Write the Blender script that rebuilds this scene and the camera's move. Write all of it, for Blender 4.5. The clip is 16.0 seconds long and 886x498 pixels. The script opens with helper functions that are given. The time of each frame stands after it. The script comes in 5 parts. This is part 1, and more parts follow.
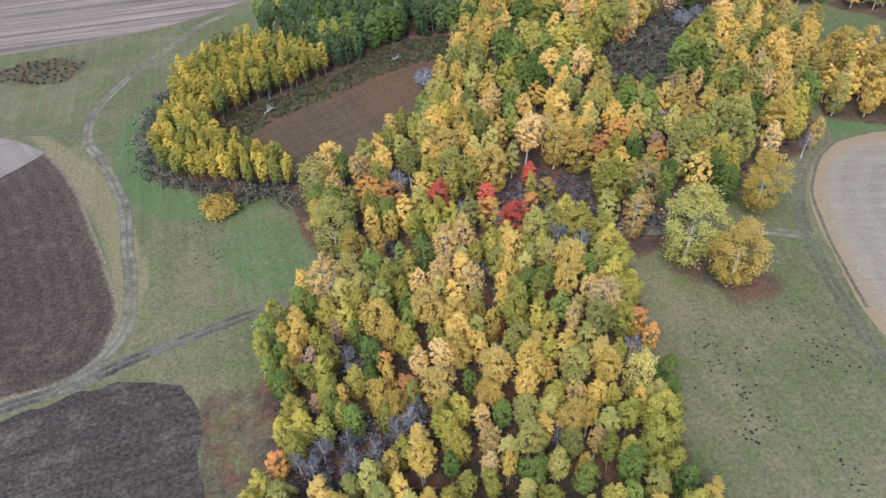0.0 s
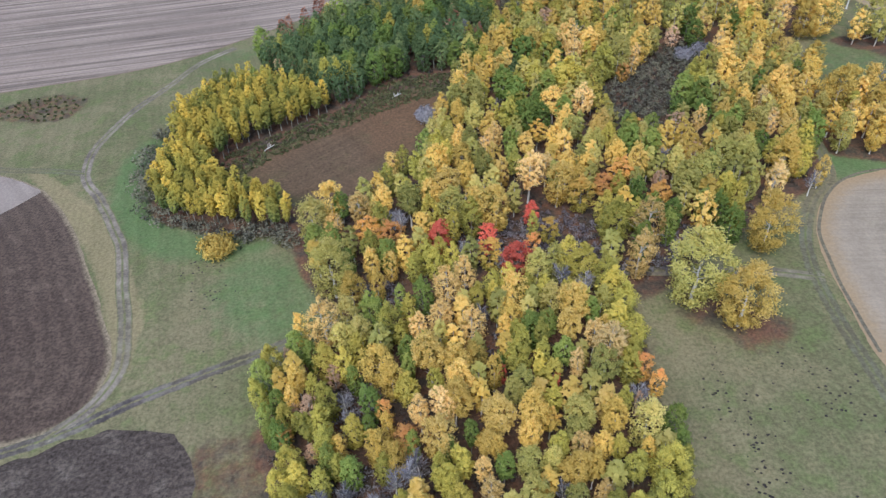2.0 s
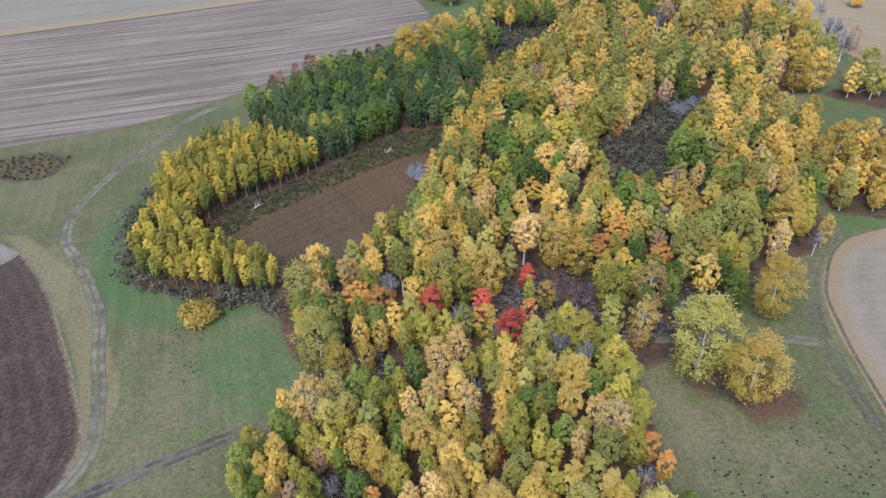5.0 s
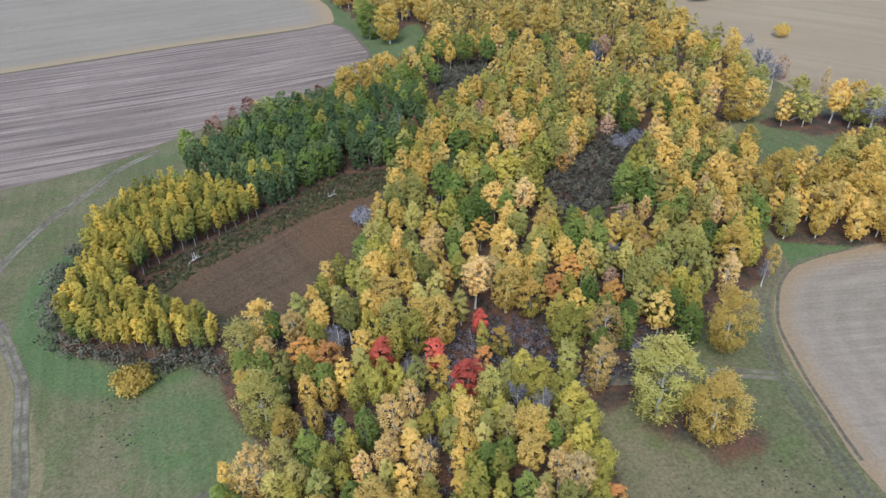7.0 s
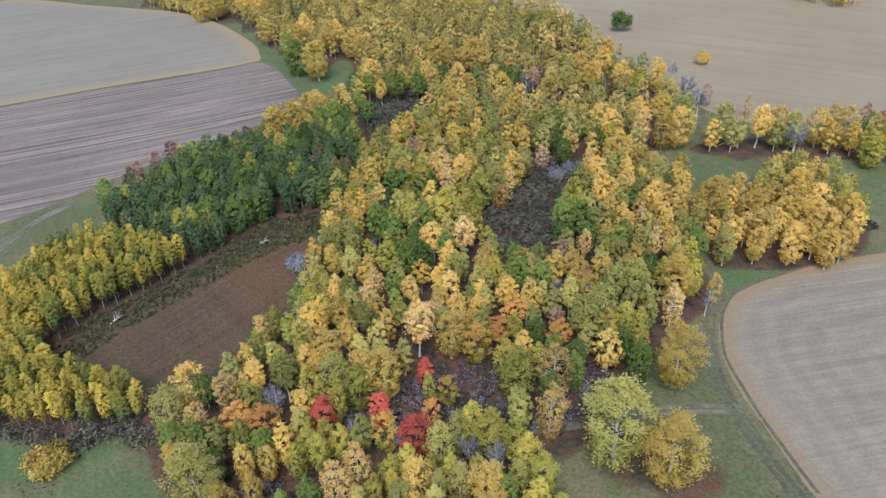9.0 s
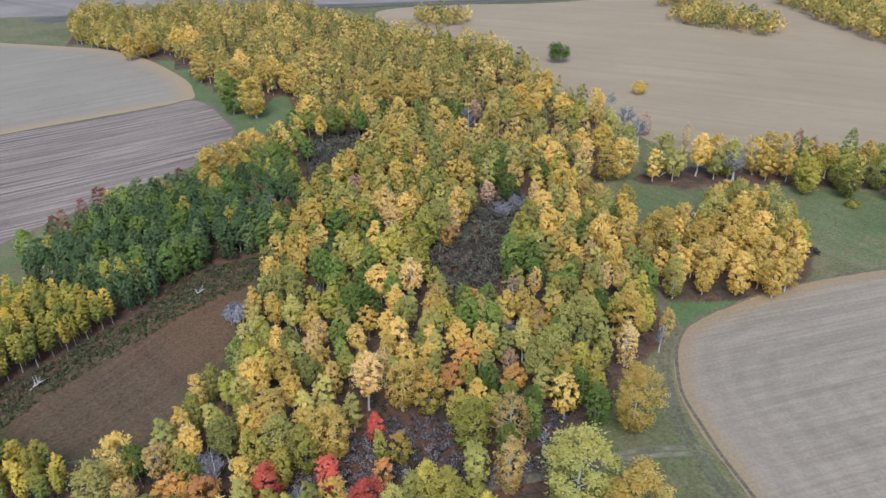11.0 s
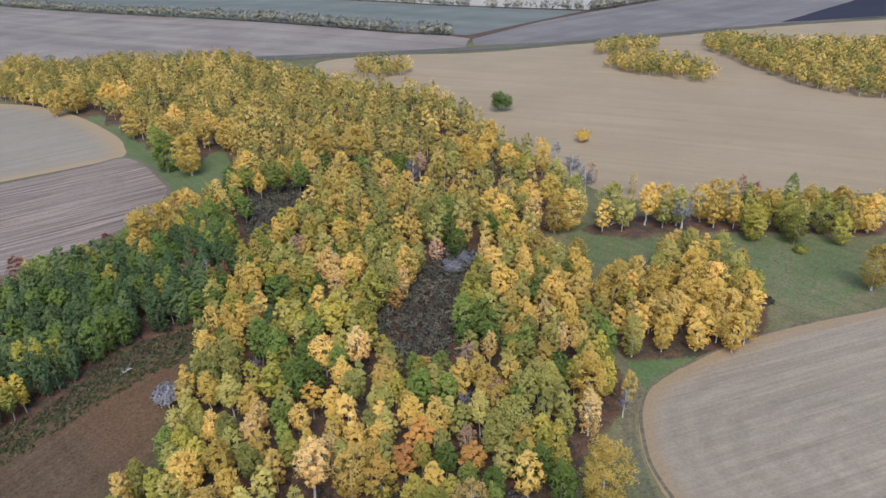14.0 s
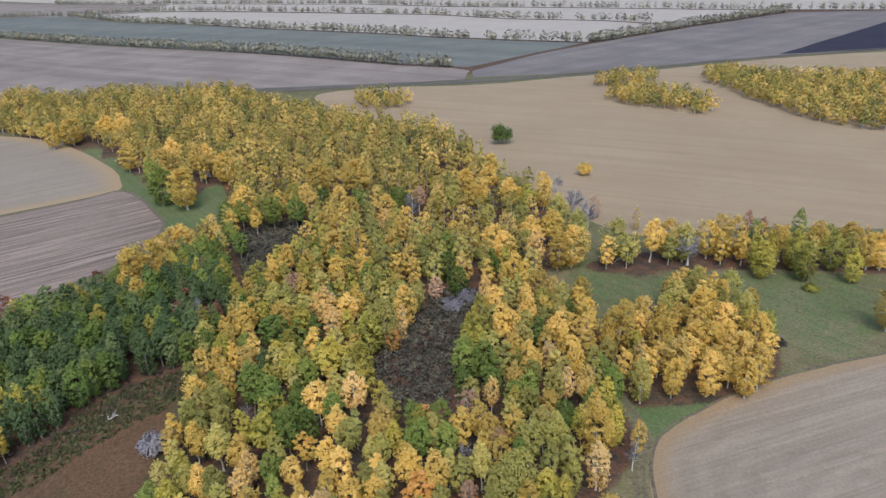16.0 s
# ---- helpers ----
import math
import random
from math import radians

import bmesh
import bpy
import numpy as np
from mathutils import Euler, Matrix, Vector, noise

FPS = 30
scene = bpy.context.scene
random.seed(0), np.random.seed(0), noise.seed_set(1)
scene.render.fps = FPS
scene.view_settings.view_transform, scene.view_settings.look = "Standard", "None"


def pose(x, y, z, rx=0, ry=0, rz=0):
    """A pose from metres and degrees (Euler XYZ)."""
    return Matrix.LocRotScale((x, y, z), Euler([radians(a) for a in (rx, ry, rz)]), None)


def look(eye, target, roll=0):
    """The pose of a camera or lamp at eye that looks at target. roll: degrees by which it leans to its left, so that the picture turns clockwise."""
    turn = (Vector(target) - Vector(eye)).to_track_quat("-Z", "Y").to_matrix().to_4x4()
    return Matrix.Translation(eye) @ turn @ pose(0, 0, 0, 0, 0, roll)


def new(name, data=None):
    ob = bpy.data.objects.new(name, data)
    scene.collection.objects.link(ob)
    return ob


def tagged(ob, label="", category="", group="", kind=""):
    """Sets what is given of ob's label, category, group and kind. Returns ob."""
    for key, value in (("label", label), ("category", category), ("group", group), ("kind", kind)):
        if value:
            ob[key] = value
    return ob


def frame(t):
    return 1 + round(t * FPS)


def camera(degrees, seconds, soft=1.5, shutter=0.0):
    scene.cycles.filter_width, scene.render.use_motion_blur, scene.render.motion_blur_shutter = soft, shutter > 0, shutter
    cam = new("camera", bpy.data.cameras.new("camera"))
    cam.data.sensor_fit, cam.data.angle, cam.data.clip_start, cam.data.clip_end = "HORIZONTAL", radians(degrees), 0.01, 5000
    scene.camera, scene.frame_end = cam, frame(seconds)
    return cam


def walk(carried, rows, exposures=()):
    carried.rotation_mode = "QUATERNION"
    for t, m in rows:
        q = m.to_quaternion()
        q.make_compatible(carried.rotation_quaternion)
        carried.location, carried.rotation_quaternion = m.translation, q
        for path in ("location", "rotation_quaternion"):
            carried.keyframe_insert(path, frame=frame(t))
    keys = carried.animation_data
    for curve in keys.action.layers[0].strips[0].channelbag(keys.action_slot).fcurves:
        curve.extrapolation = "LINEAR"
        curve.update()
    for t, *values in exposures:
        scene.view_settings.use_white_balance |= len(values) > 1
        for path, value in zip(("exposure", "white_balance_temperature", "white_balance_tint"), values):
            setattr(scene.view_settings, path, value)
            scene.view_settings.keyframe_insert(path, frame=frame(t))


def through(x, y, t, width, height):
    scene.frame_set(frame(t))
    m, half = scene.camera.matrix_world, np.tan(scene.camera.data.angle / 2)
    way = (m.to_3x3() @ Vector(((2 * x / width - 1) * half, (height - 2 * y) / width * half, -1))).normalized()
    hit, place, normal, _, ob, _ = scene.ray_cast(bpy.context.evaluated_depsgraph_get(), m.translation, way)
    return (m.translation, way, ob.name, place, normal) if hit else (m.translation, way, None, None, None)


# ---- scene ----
EXPOSURE = 0.95
cam = camera(65.5, 16.0, soft=1.4)
PATH = [
    (0, (0.036, 0.978, 91.572), (0.043, 2.471, 90.242), -2.8),
    (0.5, (0.136, 1.746, 91.59), (0.142, 3.254, 90.275), -2.8),
    (1, (0.247, 2.59, 91.613), (0.254, 4.111, 90.315), -2.8),
    (1.5, (0.347, 3.526, 91.618), (0.353, 5.061, 90.336), -2.8),
    (2, (0.454, 4.57, 91.608), (0.459, 6.119, 90.343), -2.9),
    (2.5, (0.558, 5.678, 91.608), (0.563, 7.24, 90.36), -2.9),
    (3, (0.634, 6.819, 91.629), (0.64, 8.396, 90.398), -2.9),
    (3.5, (0.704, 8.046, 91.634), (0.71, 9.635, 90.42), -2.8),
    (4, (0.842, 9.377, 91.619), (0.847, 10.978, 90.421), -2.9),
    (6.3, (1.914, 15.974, 91.351), (2.027, 17.626, 90.229), -2.7),
    (6.5, (2.017, 16.57, 91.344), (2.149, 18.225, 90.23), -2.7),
    (7, (2.296, 18.109, 91.332), (2.472, 19.772, 90.234), -2.6),
    (7.5, (2.563, 19.666, 91.37), (2.783, 21.333, 90.288), -2.6),
    (8, (2.822, 21.25, 91.404), (3.087, 22.92, 90.337), -2.5),
    (8.5, (3.123, 22.843, 91.446), (3.435, 24.516, 90.395), -2.4),
    (9, (3.515, 24.502, 91.468), (3.871, 26.175, 90.433), -2.3),
    (11.5, (5.998, 32.597, 91.48), (6.55, 34.267, 90.528), -1.9),
    (12, (6.542, 34.205, 91.505), (7.129, 35.874, 90.571), -1.9),
    (12.5, (7.166, 35.826, 91.545), (7.785, 37.492, 90.629), -1.8),
    (13, (7.739, 37.378, 91.581), (8.388, 39.043, 90.683), -1.8),
    (13.5, (8.335, 38.898, 91.608), (9.001, 40.566, 90.727), -1.7),
    (14, (8.979, 40.426, 91.63), (9.657, 42.098, 90.767), -1.7),
    (14.5, (9.602, 41.906, 91.636), (10.286, 43.586, 90.792), -1.7),
    (15, (10.203, 43.377, 91.68), (10.891, 45.064, 90.854), -1.7),
    (15.5, (10.839, 44.838, 91.757), (11.53, 46.533, 90.95), -1.7),
    (16, (11.518, 46.272, 91.842), (12.211, 47.974, 91.054), -1.7),
]
walk(cam, [(t, look(eye, target, roll)) for t, eye, target, roll in PATH], exposures=[(t, EXPOSURE - drop, kelvin, tint) for t, drop, kelvin, tint in (
    (0.0, -0.03, 5770, 7), (3.0, 0.03, 5750, 7), (8.0, 0.16, 5700, 5), (12.5, 0.2, 5770, 6), (14.0, 0.25, 5960, 8), (16.0, 0.31, 6080, 9))])

# ---- world and sun: an overcast autumn day, soft light from high in the south-west ----
SUN_ELEVATION, SUN_BEARING = radians(52), radians(200)
world = bpy.data.worlds.new("overcast_sky")
scene.world = world
world.use_nodes = True
sky = world.node_tree.nodes.new("ShaderNodeTexSky")
sky.sky_type, sky.sun_disc = "NISHITA", False
sky.sun_elevation, sky.sun_rotation = SUN_ELEVATION, SUN_BEARING
sky.air_density, sky.dust_density, sky.ozone_density = 1.0, 1.6, 1.0
world.node_tree.links.new(sky.outputs[0], world.node_tree.nodes["Background"].inputs[0])
world.node_tree.nodes["Background"].inputs[1].default_value = 0.13
sun = new("sun", bpy.data.lights.new("sun", "SUN"))
sun.data.energy, sun.data.angle, sun.data.color = 1.35, radians(30), (1.0, 0.97, 0.93)
sun.matrix_world = look((0, 0, 300), Vector((0, 0, 300)) - Vector((
    math.sin(SUN_BEARING) * math.cos(SUN_ELEVATION), math.cos(SUN_BEARING) * math.cos(SUN_ELEVATION), math.sin(SUN_ELEVATION))))


# ---- materials ----
def srgb(r, g, b):
    return tuple((c / 255 / 12.92 if c / 255 <= 0.04045 else ((c / 255 + 0.055) / 1.055) ** 2.4) for c in (r, g, b)) + (1.0,)


class Nodes:
    """A short way to write node trees."""

    def __init__(self, name):
        self.mat = bpy.data.materials.new(name)
        self.mat.use_nodes = True
        self.tree = self.mat.node_tree
        self.tree.nodes.clear()
        self.out = self.tree.nodes.new("ShaderNodeOutputMaterial")

    def add(self, kind, **sockets):
        node = self.tree.nodes.new(kind)
        for key, value in sockets.items():
            self.put(node.inputs[key.replace("_", " ")], value)
        return node

    def put(self, socket, value):
        if isinstance(value, bpy.types.NodeSocket):
            self.tree.links.new(value, socket)
        else:
            socket.default_value = value

    def noise(self, vec, scale, detail=3.0, rough=0.55):
        return self.add("ShaderNodeTexNoise", Vector=vec, Scale=scale, Detail=detail, Roughness=rough).outputs["Fac"]

    def span(self, value, a, b, c=0.0, d=1.0):
        n = self.tree.nodes.new("ShaderNodeMapRange")
        n.interpolation_type = "SMOOTHSTEP"
        for i, v in enumerate((value, a, b, c, d)):
            self.put(n.inputs[i], v)
        return n.outputs[0]

    def calc(self, op, a, b=0.0):
        n = self.tree.nodes.new("ShaderNodeMath")
        n.operation = op
        self.put(n.inputs[0], a)
        self.put(n.inputs[1], b)
        return n.outputs[0]

    def mix(self, fac, a, b, blend="MIX"):
        n = self.tree.nodes.new("ShaderNodeMix")
        n.data_type, n.blend_type = "RGBA", blend
        self.put(n.inputs[0], fac)
        self.put(n.inputs[6], a)
        self.put(n.inputs[7], b)
        return n.outputs[2]

    def scaled(self, col, k):
        n = self.tree.nodes.new("ShaderNodeVectorMath")
        n.operation = "SCALE"
        self.put(n.inputs[0], col[:3] if isinstance(col, tuple) else col)
        self.put(n.inputs["Scale"], k)
        return n.outputs[0]

    def attr(self, name):
        n = self.tree.nodes.new("ShaderNodeAttribute")
        n.attribute_name = name
        return n.outputs["Fac"]

    def place(self):
        return self.tree.nodes.new("ShaderNodeNewGeometry").outputs["Position"]

    def turned(self, vec, angle, sx=1.0, sy=1.0):
        m = self.tree.nodes.new("ShaderNodeMapping")
        m.vector_type = "TEXTURE"
        self.put(m.inputs["Vector"], vec)
        m.inputs["Rotation"].default_value = (0, 0, angle)
        m.inputs["Scale"].default_value = (1 / sx, 1 / sy, 1)
        return m.outputs[0]

    def surface(self, col, rough=0.95, bump=None, strength=0.5, distance=0.1):
        p = self.add("ShaderNodeBsdfPrincipled", Base_Color=col, Roughness=rough)
        p.inputs["Specular IOR Level"].default_value = 0.15
        if bump is not None:
            b = self.add("ShaderNodeBump", Height=bump, Strength=strength, Distance=distance)
            self.tree.links.new(b.outputs[0], p.inputs["Normal"])
        self.tree.links.new(p.outputs[0], self.out.inputs[0])
        return self.mat


def grass_colour(n, pos):
    """Worn autumn meadow: olive with dry and green patches."""
    big, mid, fine = n.noise(pos, 0.035, 3), n.noise(pos, 0.22, 4, 0.65), n.noise(pos, 1.6, 4, 0.7)
    col = n.mix(n.span(big, 0.36, 0.64), GRASS, GRASS_DRY)
    col = n.mix(n.calc("MULTIPLY", n.span(mid, 0.45, 0.7), 0.6), col, GRASS_GREEN)
    col = n.mix(n.calc("MULTIPLY", n.span(mid, 0.5, 0.25), 0.35), col, GRASS_STRAW)
    return n.scaled(col, n.span(fine, 0.2, 0.8, 0.62, 1.38)), mid, fine


GRASS, GRASS_DRY = srgb(130, 127, 90), srgb(149, 138, 104)
GRASS_GREEN, GRASS_STRAW = srgb(120, 133, 78), srgb(172, 154, 116)
LUSH, LITTER, LITTER_RED = srgb(108, 138, 84), srgb(86, 76, 70), srgb(138, 96, 78)


EARTH, TURF = 0.73, 0.62  # damp autumn soil and grass


def ground_material():
    n = Nodes("meadow")
    pos = n.place()
    col, mid, fine = grass_colour(n, pos)
    warp = n.calc("MULTIPLY", n.calc("SUBTRACT", n.noise(pos, 0.3, 5, 0.7), 0.5), 0.9)
    lush = n.span(n.calc("ADD", n.attr("lush"), warp), 0.35, 0.95)
    col = n.mix(n.calc("MULTIPLY", lush, 0.68), col, n.scaled(LUSH, n.span(fine, 0.2, 0.8, 0.7, 1.3)))
    dry = n.span(n.calc("ADD", n.attr("dry"), warp), 0.35, 0.9)
    col = n.mix(n.calc("MULTIPLY", dry, 0.8), col, n.scaled(GRASS_STRAW, n.span(fine, 0.2, 0.8, 0.65, 1.3)))
    brown = n.mix(n.span(mid, 0.35, 0.65), LITTER, LITTER_RED)
    brown = n.scaled(brown, n.span(fine, 0.2, 0.8, 0.55, 1.4))
    litter = n.span(n.calc("ADD", n.attr("litter"), warp), 0.3, 0.75)
    col = n.mix(n.calc("MULTIPLY", litter, 0.9), col, brown)
    mown = n.noise(n.turned(pos, radians(-75), 0.03, 1.0), 0.5, 3, 0.6)
    col = n.scaled(col, n.span(mown, 0.3, 0.7, 0.93, 1.07))
    return n.surface(n.scaled(col, TURF), 0.97, fine, 0.6, 0.25)


def field_material(name, base, alt, fleck, stripes=None, rings=None, edge=None, contrast=0.3, bump=0.15):
    """Worked soil or stubble. stripes: (angle, scale, amount); rings: (metres, amount) run along the field's edge; edge: (colour, metres)."""
    n = Nodes(name)
    pos = n.place()
    big, mid, fine = n.noise(pos, 0.02, 3), n.noise(pos, 0.18, 5, 0.65), n.noise(pos, 1.5, 5, 0.75)
    col = n.mix(n.span(big, 0.35, 0.65), base, alt)
    col = n.mix(n.calc("MULTIPLY", n.span(mid, 0.5, 0.75), 0.6), col, fleck)
    for angle, scale, amount in stripes or ():
        rows = n.noise(n.turned(pos, angle, 0.012, 1.0), scale, 3, 0.6)
        patchy = n.span(n.noise(pos, 0.03, 2), 0.3, 0.6, 0.4, 1.0)
        rows = n.calc("MULTIPLY", n.calc("SUBTRACT", n.span(rows, 0.34, 0.62), 0.5), patchy)
        col = n.scaled(col, n.calc("ADD", n.calc("MULTIPLY", rows, 2 * amount), 1.0))
    if rings:
        way = n.calc("ADD", n.attr("edge"), n.calc("MULTIPLY", n.noise(pos, 0.12, 3), rings[0] * 1.2))
        wave = n.calc("SINE", n.calc("MULTIPLY", way, 6.283 / rings[0]))
        col = n.scaled(col, n.span(n.calc("MULTIPLY", wave, n.noise(pos, 0.06, 3)), -0.5, 0.5, 1 - rings[1], 1 + rings[1]))
    if edge:
        e = n.span(n.calc("ADD", n.attr("edge"), n.calc("MULTIPLY", n.noise(pos, 0.6, 4, 0.7), edge[1] * 0.8)), edge[1] * 0.5, edge[1] * 1.4, 1.0, 0.0)
        col = n.mix(n.calc("MULTIPLY", e, 0.85), col, edge[0])
    col = n.scaled(col, n.span(fine, 0.2, 0.8, 1 - contrast, 1 + contrast))
    return n.surface(n.scaled(col, EARTH), 0.95, fine, 0.7, bump)


def track_material(name, deep, light):
    """Two bare wheel lines with worn grass between them."""
    n = Nodes(name)
    pos = n.place()
    col, mid, fine = grass_colour(n, pos)
    across = n.calc("ABSOLUTE", n.attr("across"))
    near = n.calc("ABSOLUTE", n.calc("SUBTRACT", across, 0.5))
    near = n.calc("ADD", near, n.calc("MULTIPLY", n.calc("SUBTRACT", n.noise(pos, 0.8, 4, 0.7), 0.5), 0.75))
    rut = n.span(near, 0.2, 0.5, 1.0, 0.0)
    mud = n.mix(n.span(mid, 0.35, 0.65), deep, light)
    col = n.mix(n.calc("MULTIPLY", rut, n.attr("wear")), col, n.scaled(mud, n.span(fine, 0.2, 0.8, 0.75, 1.2)))
    return n.surface(n.scaled(col, TURF), 0.9, fine, 0.5, 0.1)


def leaf_material(name, colours, through=0.4, spread=0.45):
    """Foliage: the tint runs from tree to tree and from clump to clump."""
    n = Nodes(name)
    rnd = n.tree.nodes.new("ShaderNodeObjectInfo").outputs["Random"]
    own = n.calc("ADD", n.attr("own"), rnd)
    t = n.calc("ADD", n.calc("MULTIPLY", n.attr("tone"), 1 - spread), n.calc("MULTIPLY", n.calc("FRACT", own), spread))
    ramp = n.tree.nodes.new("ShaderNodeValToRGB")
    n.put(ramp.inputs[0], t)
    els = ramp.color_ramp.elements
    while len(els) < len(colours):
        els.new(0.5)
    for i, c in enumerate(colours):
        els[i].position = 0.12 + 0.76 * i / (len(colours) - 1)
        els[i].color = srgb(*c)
    col = n.scaled(ramp.outputs[0], n.span(n.calc("FRACT", n.calc("MULTIPLY", own, 7.31)), 0.0, 1.0, 0.80, 1.16))
    d = n.add("ShaderNodeBsdfDiffuse", Color=col)
    tr = n.add("ShaderNodeBsdfTranslucent", Color=col)
    m = n.add("ShaderNodeMixShader", Fac=through)
    n.tree.links.new(d.outputs[0], m.inputs[1])
    n.tree.links.new(tr.outputs[0], m.inputs[2])
    n.tree.links.new(m.outputs[0], n.out.inputs[0])
    return n.mat


def bark_material(name, light, dark, amount):
    n = Nodes(name)
    tex = n.tree.nodes.new("ShaderNodeTexCoord").outputs["Object"]
    marks = n.noise(n.turned(tex, 0.0, 1.0, 1.0), 1.7, 4, 0.7)
    col = n.mix(n.span(marks, amount, amount + 0.12), light, dark)
    return n.surface(col, 0.85, marks, 0.4, 0.02)


LEAF = {
    # A little extra blue puts haze into the gold leaf colour.
    "gold": leaf_material("gold_leaves", [(194, 170, 92), (230, 198, 108), (246, 216, 138)]),
    "pale": leaf_material("pale_gold_leaves", [(212, 180, 114), (238, 204, 132), (250, 222, 162)]),
    "palelime": leaf_material("faded_green_gold_leaves", [(150, 152, 90), (194, 184, 106), (228, 208, 130)]),
    "lime": leaf_material("yellow_green_leaves", [(144, 145, 82), (192, 182, 92), (226, 204, 106)]),
    "green": leaf_material("green_leaves", [(108, 130, 72), (136, 152, 80), (174, 178, 96)]),
    "dark": leaf_material("dark_green_leaves", [(96, 114, 80), (114, 132, 88), (152, 158, 102)]),
    "aspen": leaf_material("yellow_aspen_leaves", [(112, 130, 78), (190, 174, 84), (230, 200, 96)], 0.3, 0.55),
    "orange": leaf_material("orange_leaves", [(190, 178, 92), (226, 182, 100), (234, 170, 110)]),
    "red": leaf_material("red_leaves", [(200, 108, 90), (228, 116, 98), (238, 150, 118)]),
    "rust": leaf_material("rust_red_leaves", [(140, 98, 84), (170, 116, 96), (182, 140, 110)]),
    "russet": leaf_material("russet_leaves", [(190, 156, 128), (216, 178, 144), (226, 192, 160)]),
    "bare": leaf_material("bare_grey_twigs", [(104, 102, 108), (136, 132, 136), (170, 164, 166)], 0.0),
    # Far leaves in greyed, low-contrast colours that hold the distance haze.
    "hedge": leaf_material("hazed_shelterbelt_leaves", [(150, 149, 138), (168, 165, 150), (194, 180, 138)], 0.3, 0.5),
    "brush": leaf_material("undergrowth_leaves", [(70, 64, 62), (92, 84, 78), (120, 108, 92)], 0.1, 0.5),
    "twigs": leaf_material("purple_grey_twigs", [(100, 92, 96), (128, 120, 122), (158, 150, 150)], 0.1, 0.5),
    "scrub": leaf_material("grey_scrub_twigs", [(98, 96, 84), (120, 116, 100), (140, 134, 112)], 0.1, 0.5),
    "fern": leaf_material("rank_herbs", [(84, 90, 64), (104, 106, 74), (132, 126, 90)], 0.2, 0.5),
    "far": leaf_material("far_wood_leaves", [(134, 142, 86), (204, 180, 98), (238, 206, 126)], 0.3, 0.6),
}
BIRCH_BARK = bark_material("birch_bark", srgb(196, 190, 182), srgb(60, 54, 50), 0.56)
GREY_BARK = bark_material("aspen_bark", srgb(138, 134, 122), srgb(62, 58, 52), 0.55)

SOIL = field_material("dark_tilled_soil", srgb(92, 76, 66), srgb(104, 88, 76), srgb(122, 104, 90), rings=(3.4, 0.09), edge=(srgb(160, 142, 116), 1.6), contrast=0.7)
SOIL_SOUTH = field_material("dark_rough_soil", srgb(84, 73, 66), srgb(98, 87, 77), srgb(128, 116, 104), stripes=[(radians(15), 0.9, 0.25)], contrast=0.8)
TILLED = field_material("striped_tilled_stubble", srgb(150, 132, 119), srgb(157, 139, 125), srgb(134, 117, 105), stripes=[(radians(10), 0.62, 0.36), (radians(10), 0.2, 0.14)], edge=(srgb(140, 116, 100), 1.2), contrast=0.22)
STUBBLE_EAST = field_material("pale_stubble", srgb(167, 151, 131), srgb(175, 157, 136), srgb(155, 141, 119), stripes=[(radians(-4), 0.5, 0.07), (radians(-4), 1.2, 0.08)], rings=(6.0, 0.045), edge=(srgb(178, 150, 114), 5.5), contrast=0.16)
STUBBLE_WEST = field_material("grey_stubble", srgb(172, 157, 138), srgb(166, 152, 133), srgb(155, 141, 121), stripes=[(radians(12), 0.15, 0.06)], edge=(srgb(190, 162, 124), 13.0), contrast=0.12)
STUBBLE_FAR = field_material("golden_stubble", srgb(185, 162, 131), srgb(179, 156, 126), srgb(173, 149, 119), stripes=[(radians(-48), 0.12, 0.04), (radians(-48), 0.5, 0.05)], contrast=0.08)
STUBBLE_CORNER = field_material("old_stubble", srgb(160, 144, 132), srgb(168, 152, 140), srgb(140, 126, 116), stripes=[(radians(-50), 0.5, 0.1)], contrast=0.2)
SEDGE = field_material("brown_sedge", srgb(110, 90, 70), srgb(122, 94, 70), srgb(104, 94, 66), stripes=[(radians(38), 0.5, 0.12), (radians(120), 0.3, 0.1)], contrast=0.5, bump=0.3, edge=(srgb(104, 96, 66), 4.0))
PLOUGH_FAR = field_material("far_ploughland", srgb(151, 137, 127), srgb(164, 150, 138), srgb(140, 127, 119), stripes=[(radians(-57), 0.06, 0.14)], contrast=0.08)
GREY_FAR = field_material("far_grey_ploughland", srgb(132, 123, 119), srgb(145, 135, 127), srgb(121, 113, 110), stripes=[(radians(20), 0.05, 0.14)], contrast=0.08)
# Crop greyed past its own green: distance haze is in the colour.
GREEN_FAR = field_material("far_hazed_winter_crop", srgb(125, 127, 119), srgb(136, 136, 125), srgb(117, 118, 112), stripes=[(radians(-57), 0.03, 0.1)], contrast=0.06)
WHITE_FAR = field_material("far_pale_stubble", srgb(203, 190, 175), srgb(197, 184, 170), srgb(192, 180, 166), contrast=0.05)
BLACK_FAR = field_material("far_black_earth", srgb(58, 56, 68), srgb(64, 60, 72), srgb(54, 52, 62), contrast=0.1)
ROAD_FAR = field_material("far_road_verge", srgb(104, 100, 98), srgb(120, 114, 108), srgb(90, 88, 86), stripes=[(radians(-15), 0.3, 0.2)], contrast=0.2)
FURROW = field_material("dark_furrow_soil", srgb(122, 112, 96), srgb(130, 120, 99), srgb(140, 132, 104), contrast=0.5)
TRACK = track_material("dark_dirt_track", srgb(88, 80, 78), srgb(150, 138, 130))
TRACK_PALE = track_material("pale_dirt_track", srgb(126, 114, 104), srgb(184, 168, 150))


